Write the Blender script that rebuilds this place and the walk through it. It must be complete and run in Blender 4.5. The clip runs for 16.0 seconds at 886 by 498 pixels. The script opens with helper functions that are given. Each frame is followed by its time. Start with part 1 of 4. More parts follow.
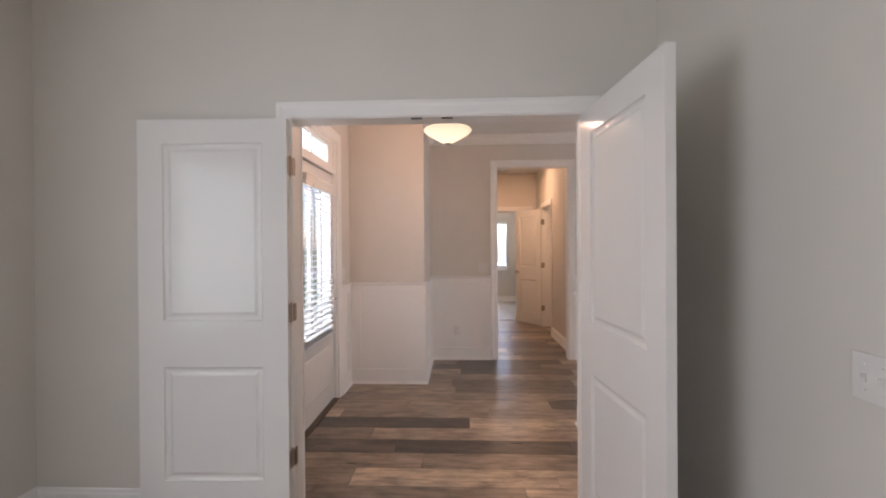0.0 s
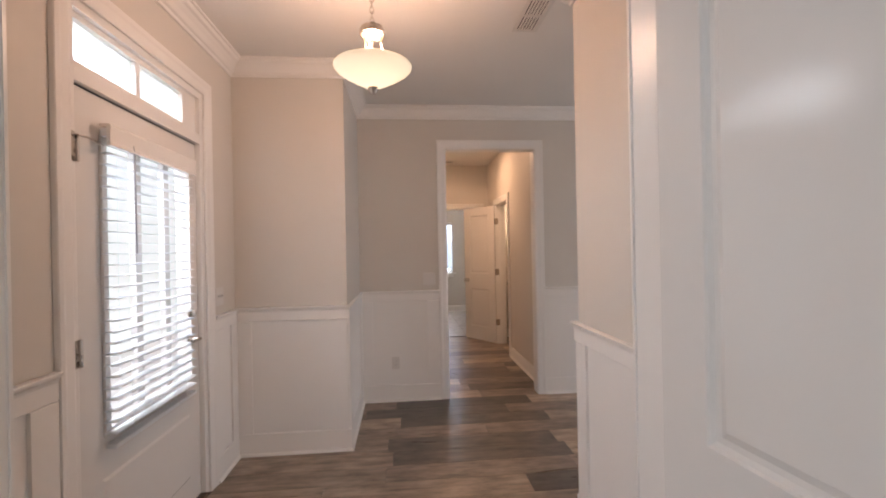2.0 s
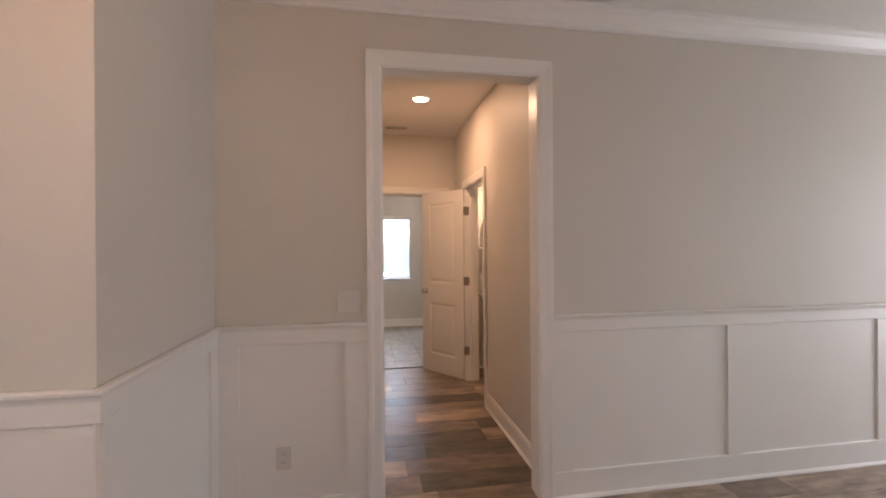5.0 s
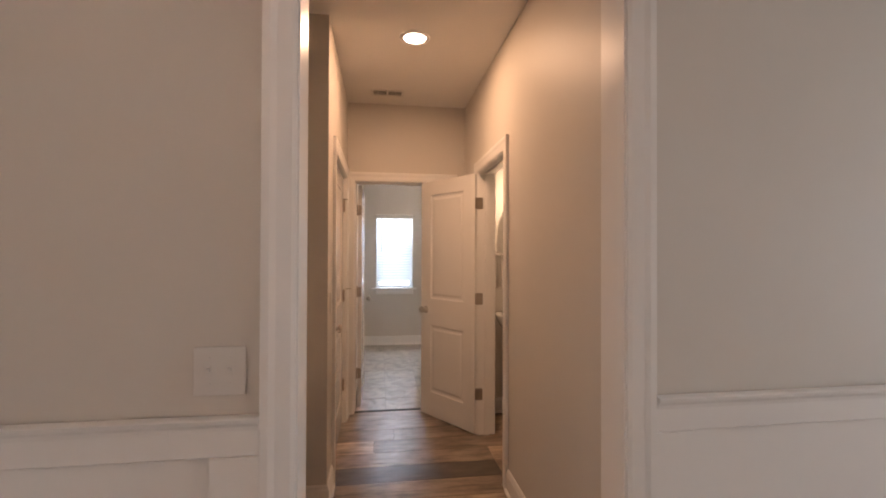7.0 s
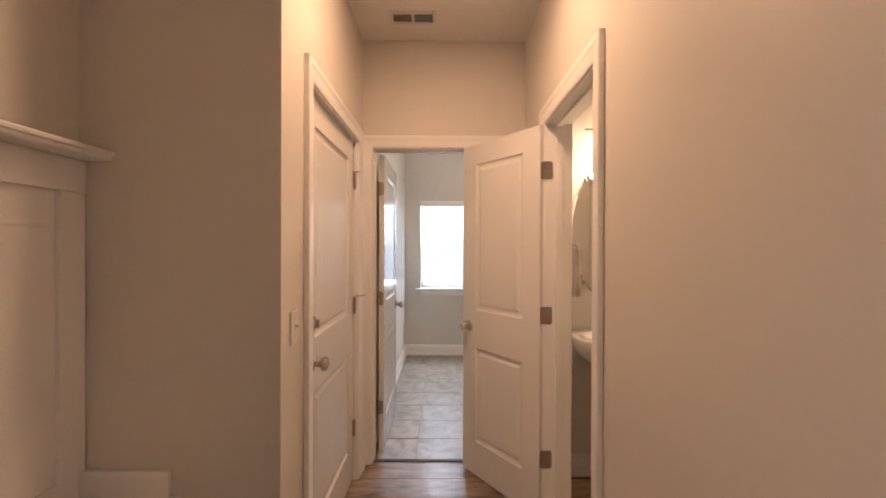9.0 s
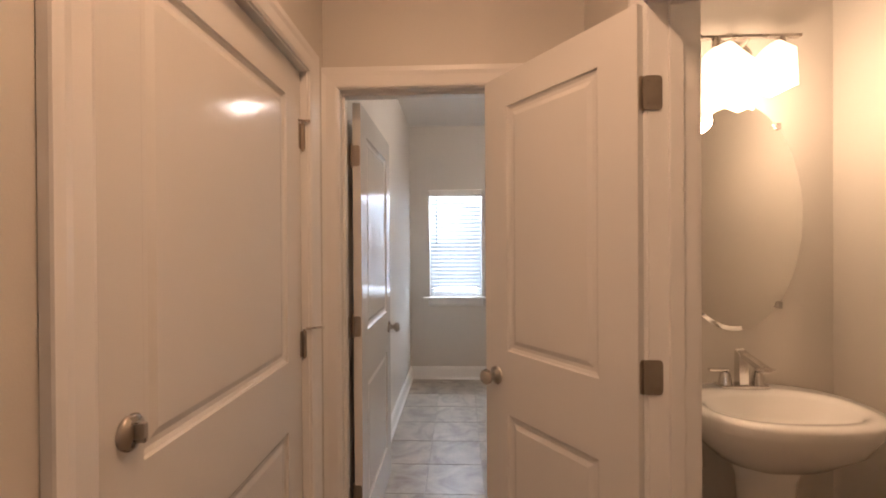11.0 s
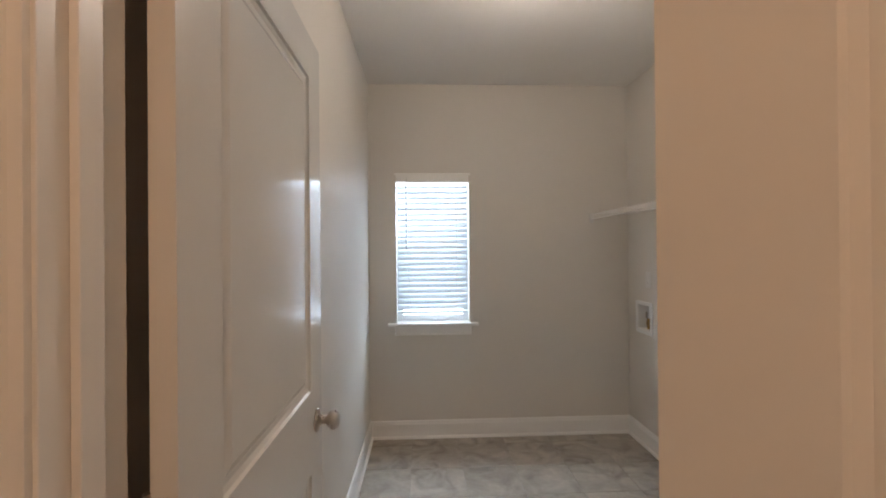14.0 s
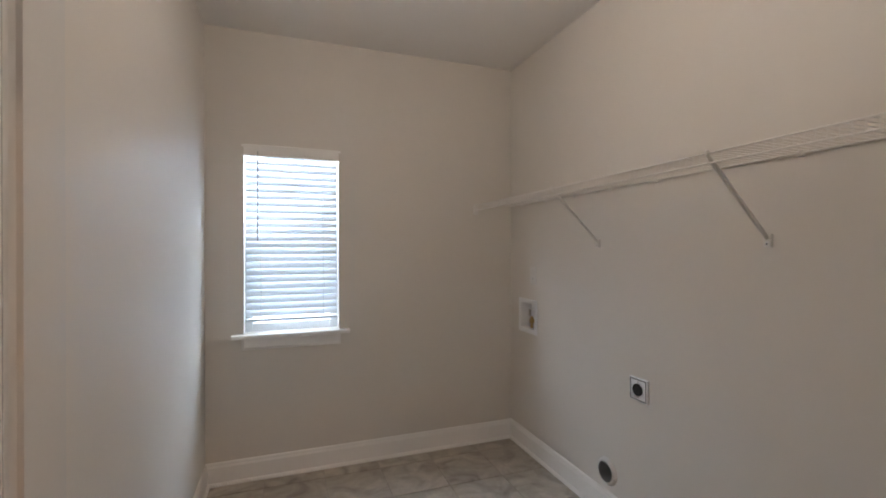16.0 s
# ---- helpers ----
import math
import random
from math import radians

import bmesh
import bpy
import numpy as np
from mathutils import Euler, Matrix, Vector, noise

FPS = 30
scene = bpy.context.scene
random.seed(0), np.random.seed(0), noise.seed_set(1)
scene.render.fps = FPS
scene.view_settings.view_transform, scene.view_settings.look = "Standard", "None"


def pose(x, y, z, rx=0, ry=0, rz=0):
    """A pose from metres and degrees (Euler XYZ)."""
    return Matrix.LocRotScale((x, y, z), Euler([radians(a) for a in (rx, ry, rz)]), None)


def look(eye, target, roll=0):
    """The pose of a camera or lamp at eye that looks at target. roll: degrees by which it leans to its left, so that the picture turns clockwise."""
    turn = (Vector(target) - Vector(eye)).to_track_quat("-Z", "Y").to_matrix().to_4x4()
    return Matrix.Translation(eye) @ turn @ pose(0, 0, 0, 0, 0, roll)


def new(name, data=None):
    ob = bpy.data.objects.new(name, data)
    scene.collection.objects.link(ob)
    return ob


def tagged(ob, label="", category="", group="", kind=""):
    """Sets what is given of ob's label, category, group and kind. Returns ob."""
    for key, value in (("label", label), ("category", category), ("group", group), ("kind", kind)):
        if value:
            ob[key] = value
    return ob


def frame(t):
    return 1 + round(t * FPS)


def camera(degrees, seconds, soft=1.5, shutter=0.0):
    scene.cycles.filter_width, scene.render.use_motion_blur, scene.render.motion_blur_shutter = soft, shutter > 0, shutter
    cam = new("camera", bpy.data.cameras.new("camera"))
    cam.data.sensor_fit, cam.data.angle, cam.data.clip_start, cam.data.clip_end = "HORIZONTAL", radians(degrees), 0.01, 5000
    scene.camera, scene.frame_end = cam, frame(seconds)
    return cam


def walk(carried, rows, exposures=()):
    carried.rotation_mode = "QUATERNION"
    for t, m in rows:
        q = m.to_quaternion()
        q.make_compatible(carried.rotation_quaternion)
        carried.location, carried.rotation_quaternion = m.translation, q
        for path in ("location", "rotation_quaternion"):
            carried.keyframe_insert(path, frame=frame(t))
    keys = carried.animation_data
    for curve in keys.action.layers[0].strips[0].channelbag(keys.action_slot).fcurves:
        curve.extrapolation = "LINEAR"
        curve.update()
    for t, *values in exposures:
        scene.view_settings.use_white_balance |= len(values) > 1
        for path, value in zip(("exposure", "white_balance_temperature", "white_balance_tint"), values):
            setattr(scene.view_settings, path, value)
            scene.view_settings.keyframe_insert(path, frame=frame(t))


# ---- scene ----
cam = camera(90.7, 16.0, soft=1.9)
PATH = [
    (0, (0.634, -0.17, 1.377), (0.55, 1.828, 1.367), -0.4),
    (0.5, (0.632, 0.142, 1.398), (0.598, 2.141, 1.368), -0.8),
    (1, (0.618, 0.451, 1.409), (0.657, 2.451, 1.383), -0.9),
    (1.5, (0.634, 0.763, 1.406), (0.742, 2.76, 1.4), -1.0),
    (2, (0.659, 1.092, 1.401), (0.842, 3.084, 1.401), -1.1),
    (2.5, (0.678, 1.377, 1.391), (0.944, 3.359, 1.401), -0.9),
    (3, (0.7, 1.675, 1.401), (1.015, 3.65, 1.418), -0.3),
    (3.5, (0.75, 1.972, 1.389), (1.089, 3.943, 1.404), -0.1),
    (4, (0.827, 2.3, 1.38), (1.174, 4.27, 1.368), -0.5),
    (4.2, (0.857, 2.416, 1.378), (1.215, 4.384, 1.367), -0.7),
    (6.5, (1.21, 3.798, 1.419), (1.514, 5.775, 1.437), 0.3),
    (7, (1.269, 4.079, 1.403), (1.553, 6.059, 1.422), 0.2),
    (7.5, (1.355, 4.348, 1.413), (1.552, 6.339, 1.41), 0.0),
    (8, (1.404, 4.61, 1.414), (1.51, 6.652, 1.399), -0.1),
    (8.5, (1.466, 4.897, 1.403), (1.524, 6.896, 1.39), 0.0),
    (9, (1.497, 5.165, 1.395), (1.499, 7.165, 1.388), 0.2),
    (9.2, (1.519, 5.28, 1.401), (1.483, 7.28, 1.39), 0.3),
    (11.5, (1.529, 6.476, 1.386), (1.442, 8.474, 1.377), -0.5),
    (12, (1.504, 6.713, 1.379), (1.396, 8.71, 1.377), -0.5),
    (12.5, (1.47, 6.957, 1.388), (1.363, 8.955, 1.381), 0.5),
    (13, (1.455, 7.171, 1.39), (1.356, 9.168, 1.405), 0.5),
    (13.5, (1.429, 7.386, 1.391), (1.408, 9.386, 1.409), 0.2),
    (14, (1.42, 7.543, 1.408), (1.507, 9.542, 1.415), -0.5),
    (14.5, (1.406, 7.696, 1.406), (1.64, 9.682, 1.403), -0.7),
    (15, (1.41, 7.826, 1.401), (1.778, 9.792, 1.386), -0.8),
    (15.5, (1.419, 7.933, 1.379), (1.929, 9.866, 1.366), -0.5),
    (16, (1.442, 8.016, 1.373), (2.121, 9.898, 1.37), -0.1),
]
walk(cam, [(t, look(eye, target, roll)) for t, eye, target, roll in PATH],
     [(0, 0.06, 6450, 21), (1, -0.02, 6500, 21), (2, -0.06, 6550, 20), (3.5, -0.02, 6450, 20), (6.5, -0.14, 6750, 20), (8, -0.08, 6700, 20), (9, 0.20, 6550, 18), (11.5, -0.28, 6650, 19), (12.5, -0.34, 6550, 16), (14, -0.31, 6400, 13), (16, -0.40, 6350, 15)])
# ---- world and light ----
world = bpy.data.worlds.new("sky")
scene.world = world
world.use_nodes = True
wn = world.node_tree.nodes
sky = wn.new("ShaderNodeTexSky")
sky.sky_type, sky.sun_disc = "NISHITA", False
sky.sun_elevation, sky.sun_rotation = radians(48), radians(150)
wn["Background"].inputs[1].default_value = 0.15
world.node_tree.links.new(sky.outputs[0], wn["Background"].inputs[0])

sun = new("sun", bpy.data.lights.new("sun", "SUN"))
sun.data.energy, sun.data.angle, sun.data.color = 2.5, radians(0.5), (1, 0.95, 0.88)
sun.matrix_world = look((4, -10, 16), (0, 0, 0))

DAY = (0.86, 0.94, 1.0)
WARM = (1.0, 0.61, 0.35)


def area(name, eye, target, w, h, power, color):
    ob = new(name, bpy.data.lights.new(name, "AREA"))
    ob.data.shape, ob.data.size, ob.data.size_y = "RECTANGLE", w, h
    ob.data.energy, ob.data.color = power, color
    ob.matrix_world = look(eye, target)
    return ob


def bulb(name, p, power, color, radius=0.05):
    ob = new(name, bpy.data.lights.new(name, "POINT"))
    ob.data.energy, ob.data.color, ob.data.shadow_soft_size = power, color, radius
    ob.location = p
    return ob


area("office_window_light", (-1.66, -0.35, 1.4), (0, -0.35, 1.4), 1.7, 1.5, 33, (0.87, 0.96, 1.0))
# Unseen lamp added to lift the shadow behind the open office door.
area("office_south_light", (0.65, -3.04, 1.4), (0.65, 0, 1.4), 1.4, 1.5, 15, (0.87, 0.96, 1.0))
# Unseen lamp added outside the entry door in place of open sky.
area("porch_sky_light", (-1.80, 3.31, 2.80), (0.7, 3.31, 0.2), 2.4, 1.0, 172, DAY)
area("gallery_window_light", (6.45, 4.2, 1.3), (3, 4.2, 1.2), 1.4, 1.9, 46, DAY)
area("laundry_window_light", (1.525, 11.07, 1.43), (1.7, 9, 1.2), 0.54, 1.1, 68, (0.68, 0.85, 1.0))
bulb("pendant_bulb", (0.535, 3.178, 2.36), 20, (1.0, 0.64, 0.43), 0.06)
area("hall_can_light", (1.51, 6.84, 2.7105), (1.51, 6.84, 0), 0.12, 0.12, 15, WARM)
bulb("bath_bulb", (2.545, 7.72, 1.90), 8.5, (1, 0.71, 0.46), 0.05)
bulb("laundry_bulb", (1.975, 9.42, 2.44), 13.5, (1, 0.88, 0.76), 0.07)


# ---- materials ----
def mat(name, color, rough=0.5, metal=0.0, grain=0.0, scale=8.0, bump=0.0, bscale=200.0, coat=0.0, spec=0.5):
    m = bpy.data.materials.new(name)
    m.use_nodes = True
    nt = m.node_tree
    b = nt.nodes["Principled BSDF"]
    b.inputs["Base Color"].default_value = (*color, 1)
    b.inputs["Roughness"].default_value, b.inputs["Metallic"].default_value = rough, metal
    b.inputs["Specular IOR Level"].default_value = spec
    b.inputs["Coat Weight"].default_value = coat
    tc = nt.nodes.new("ShaderNodeTexCoord")
    if grain:
        n = nt.nodes.new("ShaderNodeTexNoise")
        n.inputs["Scale"].default_value, n.inputs["Detail"].default_value = scale, 6
        nt.links.new(tc.outputs["Object"], n.inputs["Vector"])
        r = nt.nodes.new("ShaderNodeMapRange")
        r.inputs["To Min"].default_value, r.inputs["To Max"].default_value = 1 - grain, 1 + grain
        nt.links.new(n.outputs[0], r.inputs[0])
        mx = nt.nodes.new("ShaderNodeMix")
        mx.data_type, mx.blend_type = "RGBA", "MULTIPLY"
        mx.inputs["Factor"].default_value = 1
        mx.inputs["A"].default_value = (*color, 1)
        nt.links.new(r.outputs[0], mx.inputs["B"])
        nt.links.new(mx.outputs["Result"], b.inputs["Base Color"])
        rr = nt.nodes.new("ShaderNodeMapRange")
        rr.inputs["To Min"].default_value, rr.inputs["To Max"].default_value = rough * (1 - grain * 1.5), min(1, rough * (1 + grain * 1.5))
        nt.links.new(n.outputs[0], rr.inputs[0])
        nt.links.new(rr.outputs[0], b.inputs["Roughness"])
    if bump:
        n2 = nt.nodes.new("ShaderNodeTexNoise")
        n2.inputs["Scale"].default_value, n2.inputs["Detail"].default_value = bscale, 4
        nt.links.new(tc.outputs["Object"], n2.inputs["Vector"])
        bp = nt.nodes.new("ShaderNodeBump")
        bp.inputs["Strength"].default_value, bp.inputs["Distance"].default_value = bump, 0.002
        nt.links.new(n2.outputs[0], bp.inputs["Height"])
        nt.links.new(bp.outputs[0], b.inputs["Normal"])
    return m


def glow(name, color, strength, base=(0.9, 0.85, 0.75)):
    m = mat(name, base, 0.35)
    b = m.node_tree.nodes["Principled BSDF"]
    b.inputs["Emission Color"].default_value = (*color, 1)
    b.inputs["Emission Strength"].default_value = strength
    return m


def plank_mat(name, low, high):
    """Printed oak vinyl: each plank takes a tone between low and high, with streaked grain."""
    m = mat(name, low, 0.34)
    nt = m.node_tree
    b = nt.nodes["Principled BSDF"]
    N, L = nt.nodes.new, nt.links.new
    tc, oi = N("ShaderNodeTexCoord"), N("ShaderNodeObjectInfo")
    ramp = N("ShaderNodeValToRGB")
    e = ramp.color_ramp.elements
    e[0].position, e[0].color = 0.0, (*low, 1)
    e[1].position, e[1].color = 1.0, (*high, 1)
    L(oi.outputs["Random"], ramp.inputs[0])
    off = N("ShaderNodeVectorMath")
    off.operation = "MULTIPLY_ADD"
    off.inputs[1].default_value = (1.3, 13, 13)
    sc = N("ShaderNodeVectorMath")
    sc.operation = "SCALE"
    sc.inputs[0].default_value = (31, 17, 7)
    L(oi.outputs["Random"], sc.inputs["Scale"])
    L(tc.outputs["Object"], off.inputs[0])
    L(sc.outputs[0], off.inputs[2])
    g1, g2 = N("ShaderNodeTexNoise"), N("ShaderNodeTexNoise")
    g1.inputs["Scale"].default_value, g1.inputs["Detail"].default_value, g1.inputs["Distortion"].default_value = 1.5, 9, 1.4
    g2.inputs["Scale"].default_value, g2.inputs["Detail"].default_value, g2.inputs["Roughness"].default_value = 1.5, 10, 0.62
    L(off.outputs[0], g1.inputs["Vector"])
    blotch = N("ShaderNodeVectorMath")
    blotch.operation = "MULTIPLY_ADD"
    blotch.inputs[1].default_value = (3.4, 8.5, 8.5)
    L(tc.outputs["Object"], blotch.inputs[0])
    L(sc.outputs[0], blotch.inputs[2])
    L(blotch.outputs[0], g2.inputs["Vector"])
    add = N("ShaderNodeMath")
    add.operation = "MULTIPLY_ADD"
    add.inputs[1].default_value = 0.55
    L(g1.outputs[0], add.inputs[0])
    L(g2.outputs[0], add.inputs[2])
    mr = N("ShaderNodeMapRange")
    mr.inputs[1].default_value, mr.inputs[2].default_value = 0.55, 1.0
    mr.inputs["To Min"].default_value, mr.inputs["To Max"].default_value = 0.46, 1.55
    L(add.outputs[0], mr.inputs[0])
    mx = N("ShaderNodeMix")
    mx.data_type, mx.blend_type = "RGBA", "MULTIPLY"
    mx.inputs["Factor"].default_value = 1
    L(ramp.outputs[0], mx.inputs["A"])
    L(mr.outputs[0], mx.inputs["B"])
    L(mx.outputs["Result"], b.inputs["Base Color"])
    r2 = N("ShaderNodeMapRange")
    r2.inputs["To Min"].default_value, r2.inputs["To Max"].default_value = 0.22, 0.40
    L(g1.outputs[0], r2.inputs[0])
    L(r2.outputs[0], b.inputs["Roughness"])
    bp = N("ShaderNodeBump")
    bp.inputs["Strength"].default_value, bp.inputs["Distance"].default_value = 0.25, 0.001
    L(add.outputs[0], bp.inputs["Height"])
    L(bp.outputs[0], b.inputs["Normal"])
    return m


def tile_mat():
    m = mat("grey_stone_tile", (0.3, 0.29, 0.27), 0.35)
    nt = m.node_tree
    b = nt.nodes["Principled BSDF"]
    N, L = nt.nodes.new, nt.links.new
    tc, oi = N("ShaderNodeTexCoord"), N("ShaderNodeObjectInfo")
    sc = N("ShaderNodeVectorMath")
    sc.operation = "SCALE"
    sc.inputs[0].default_value = (23, 41, 5)
    L(oi.outputs["Random"], sc.inputs["Scale"])
    ad = N("ShaderNodeVectorMath")
    L(tc.outputs["Object"], ad.inputs[0])
    L(sc.outputs[0], ad.inputs[1])
    n, n2 = N("ShaderNodeTexNoise"), N("ShaderNodeTexNoise")
    n.inputs["Scale"].default_value, n.inputs["Detail"].default_value, n.inputs["Distortion"].default_value = 4.5, 9, 1.6
    n2.inputs["Scale"].default_value, n2.inputs["Detail"].default_value = 40, 5
    L(ad.outputs[0], n.inputs["Vector"])
    L(ad.outputs[0], n2.inputs["Vector"])
    ramp = N("ShaderNodeValToRGB")
    e = ramp.color_ramp.elements
    e[0].position, e[0].color = 0.3, (0.245, 0.212, 0.174, 1)
    e[1].position, e[1].color = 0.7, (0.47, 0.42, 0.355, 1)
    k = e.new(0.48)
    k.color = (0.36, 0.32, 0.27, 1)
    L(n.outputs[0], ramp.inputs[0])
    mr = N("ShaderNodeMapRange")
    mr.inputs["To Min"].default_value, mr.inputs["To Max"].default_value = 0.85, 1.15
    L(n2.outputs[0], mr.inputs[0])
    mx = N("ShaderNodeMix")
    mx.data_type, mx.blend_type = "RGBA", "MULTIPLY"
    mx.inputs["Factor"].default_value = 1
    L(ramp.outputs[0], mx.inputs["A"])
    L(mr.outputs[0], mx.inputs["B"])
    L(mx.outputs["Result"], b.inputs["Base Color"])
    bp = N("ShaderNodeBump")
    bp.inputs["Strength"].default_value, bp.inputs["Distance"].default_value = 0.2, 0.001
    L(n2.outputs[0], bp.inputs["Height"])
    L(bp.outputs[0], b.inputs["Normal"])
    return m


def glass_mat(name, rough=0.0, tint=(1, 1, 1)):
    m = mat(name, tint, rough)
    b = m.node_tree.nodes["Principled BSDF"]
    b.inputs["Transmission Weight"].default_value = 1
    b.inputs["IOR"].default_value = 1.45
    return m


M_WALL = mat("greige_wall_paint", (0.66, 0.62, 0.565), 0.5, grain=0.03, scale=3, bump=0.12, bscale=260)
M_TRIM = mat("white_trim_paint", (0.84, 0.82, 0.79), 0.33, grain=0.02, scale=5)
M_DOOR = mat("white_door_paint", (0.76, 0.74, 0.71), 0.15, grain=0.02, scale=4, spec=0.28)
M_CEIL = mat("white_ceiling_paint", (0.80, 0.775, 0.74), 0.8, grain=0.03, scale=3, bump=0.25, bscale=150)
M_NICKEL = mat("satin_nickel", (0.52, 0.47, 0.42), 0.28, 1.0, grain=0.15, scale=30)
M_HINGE = mat("aged_nickel", (0.40, 0.335, 0.275), 0.42, 1.0, grain=0.15, scale=30)
M_CHROME = mat("brushed_chrome", (0.72, 0.70, 0.68), 0.16, 1.0, grain=0.1, scale=30)
M_STEEL = mat("pale_brushed_steel", (0.88, 0.88, 0.90), 0.30, 0.40, grain=0.08, scale=40)
M_BRASS = mat("brass", (0.60, 0.40, 0.16), 0.3, 1.0, grain=0.1, scale=40)
M_PLATE = mat("white_plastic", (0.70, 0.675, 0.64), 0.35, grain=0.02, scale=20)
M_PORC = mat("white_porcelain", (0.85, 0.84, 0.81), 0.10, coat=0.5, grain=0.02, scale=6)
M_DARK = mat("black_plastic", (0.012, 0.012, 0.013), 0.5, grain=0.1, scale=30)
M_DUCT = mat("dark_duct_metal", (0.09, 0.088, 0.085), 0.45, 0.6, grain=0.2, scale=20)
M_GALV = mat("galvanised_duct", (0.50, 0.50, 0.49), 0.40, 0.8, grain=0.2, scale=25)
M_SLAT = mat("white_blind_slat", (0.76, 0.78, 0.79), 0.4, grain=0.03, scale=15)
_n = M_SLAT.node_tree
_t, _m = _n.nodes.new("ShaderNodeBsdfTranslucent"), _n.nodes.new("ShaderNodeMixShader")
_t.inputs[0].default_value, _m.inputs[0].default_value = (0.80, 0.86, 0.92, 1), 0.17
_n.links.new(_n.nodes["Principled BSDF"].outputs[0], _m.inputs[1])
_n.links.new(_t.outputs[0], _m.inputs[2])
_n.links.new(_m.outputs[0], _n.nodes["Material Output"].inputs[0])
M_VINYL = mat("white_window_vinyl", (0.80, 0.80, 0.80), 0.35, grain=0.02, scale=10)
M_MIRROR = mat("mirror_silver", (0.9, 0.9, 0.88), 0.01, 1.0)
M_TILE = tile_mat()
M_PLANK_DARK = plank_mat("dark_vinyl_plank", (0.075, 0.059, 0.048), (0.125, 0.098, 0.078))
M_PLANK = plank_mat("brown_vinyl_plank", (0.215, 0.164, 0.124), (0.325, 0.243, 0.177))
M_PLANK_PALE = plank_mat("pale_vinyl_plank", (0.34, 0.256, 0.188), (0.46, 0.346, 0.250))
M_GROUT = mat("grey_grout", (0.36, 0.33, 0.29), 0.9, grain=0.15, scale=60, bump=0.3)
M_SUB = mat("dark_subfloor_joint", (0.02, 0.016, 0.013), 0.9, grain=0.1, scale=40)
M_GLASS, M_FROST = glass_mat("clear_glass"), glass_mat("frosted_glass", 0.35, (0.93, 0.98, 0.96))
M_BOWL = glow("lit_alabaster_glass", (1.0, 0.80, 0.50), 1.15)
# Bulb glow painted into the bowl: stronger at the bottom, weaker at the rim.
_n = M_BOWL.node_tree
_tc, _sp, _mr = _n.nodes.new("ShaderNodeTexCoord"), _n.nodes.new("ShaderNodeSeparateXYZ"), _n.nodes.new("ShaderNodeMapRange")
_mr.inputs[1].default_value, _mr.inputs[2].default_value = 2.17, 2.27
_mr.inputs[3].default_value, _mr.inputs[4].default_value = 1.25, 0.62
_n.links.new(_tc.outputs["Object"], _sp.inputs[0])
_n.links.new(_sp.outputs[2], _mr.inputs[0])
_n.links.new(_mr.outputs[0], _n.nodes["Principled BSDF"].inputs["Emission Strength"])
M_SHADE = glow("lit_white_glass", (1.0, 0.86, 0.66), 1.5)
M_LENS = glow("lit_can_lens", (1.0, 0.83, 0.62), 14)
M_DOME = glow("lit_dome_glass", (1.0, 0.86, 0.66), 7)
M_TOWEL = mat("white_terry_cloth", (0.75, 0.70, 0.64), 0.95, grain=0.12, scale=40, bump=0.8, bscale=400)
M_GRASS = mat("lawn_grass", (0.10, 0.16, 0.045), 0.9, grain=0.5, scale=3, bump=0.5, bscale=40)
M_ROAD = mat("pale_concrete", (0.35, 0.36, 0.38), 0.85, grain=0.15, scale=2)
M_PORCH = mat("pale_porch_concrete", (0.52, 0.51, 0.48), 0.85, grain=0.12, scale=3, bump=0.3, bscale=80)
M_WOODSILL = mat("oak_threshold", (0.10, 0.065, 0.04), 0.45, grain=0.25, scale=18)


# ---- mesh helpers ----
def finish(bm, name, material, smooth=False):
    bmesh.ops.recalc_face_normals(bm, faces=bm.faces)
    me = bpy.data.meshes.new(name)
    bm.to_mesh(me)
    bm.free()
    me.materials.append(material)
    if smooth:
        for p in me.polygons:
            p.use_smooth = True
    return me


def part(name, bm, material, parent, label="", m=None, smooth=False):
    ob = new(name, finish(bm, name, material, smooth))
    ob.parent = parent
    if m is not None:
        ob.matrix_local = m
    return tagged(ob, label)


def thing(name, m=None, **tags):
    ob = new(name)
    ob.empty_display_size = 0.05
    if m is not None:
        ob.matrix_world = m
    return tagged(ob, **tags)


def box(bm, x0, x1, y0, y1, z0, z1, bevel=0.0):
    ret = bmesh.ops.create_cube(bm, size=1)
    vs = ret["verts"]
    for v in vs:
        v.co = Vector((x0 + (v.co.x + 0.5) * (x1 - x0), y0 + (v.co.y + 0.5) * (y1 - y0), z0 + (v.co.z + 0.5) * (z1 - z0)))
    if bevel:
        es = list({e for v in vs for e in v.link_edges})
        bmesh.ops.bevel(bm, geom=es, offset=bevel, segments=2, affect="EDGES", profile=0.6)
    return bm


def boxed(x0, x1, y0, y1, z0, z1, bevel=0.0):
    return box(bmesh.new(), x0, x1, y0, y1, z0, z1, bevel)


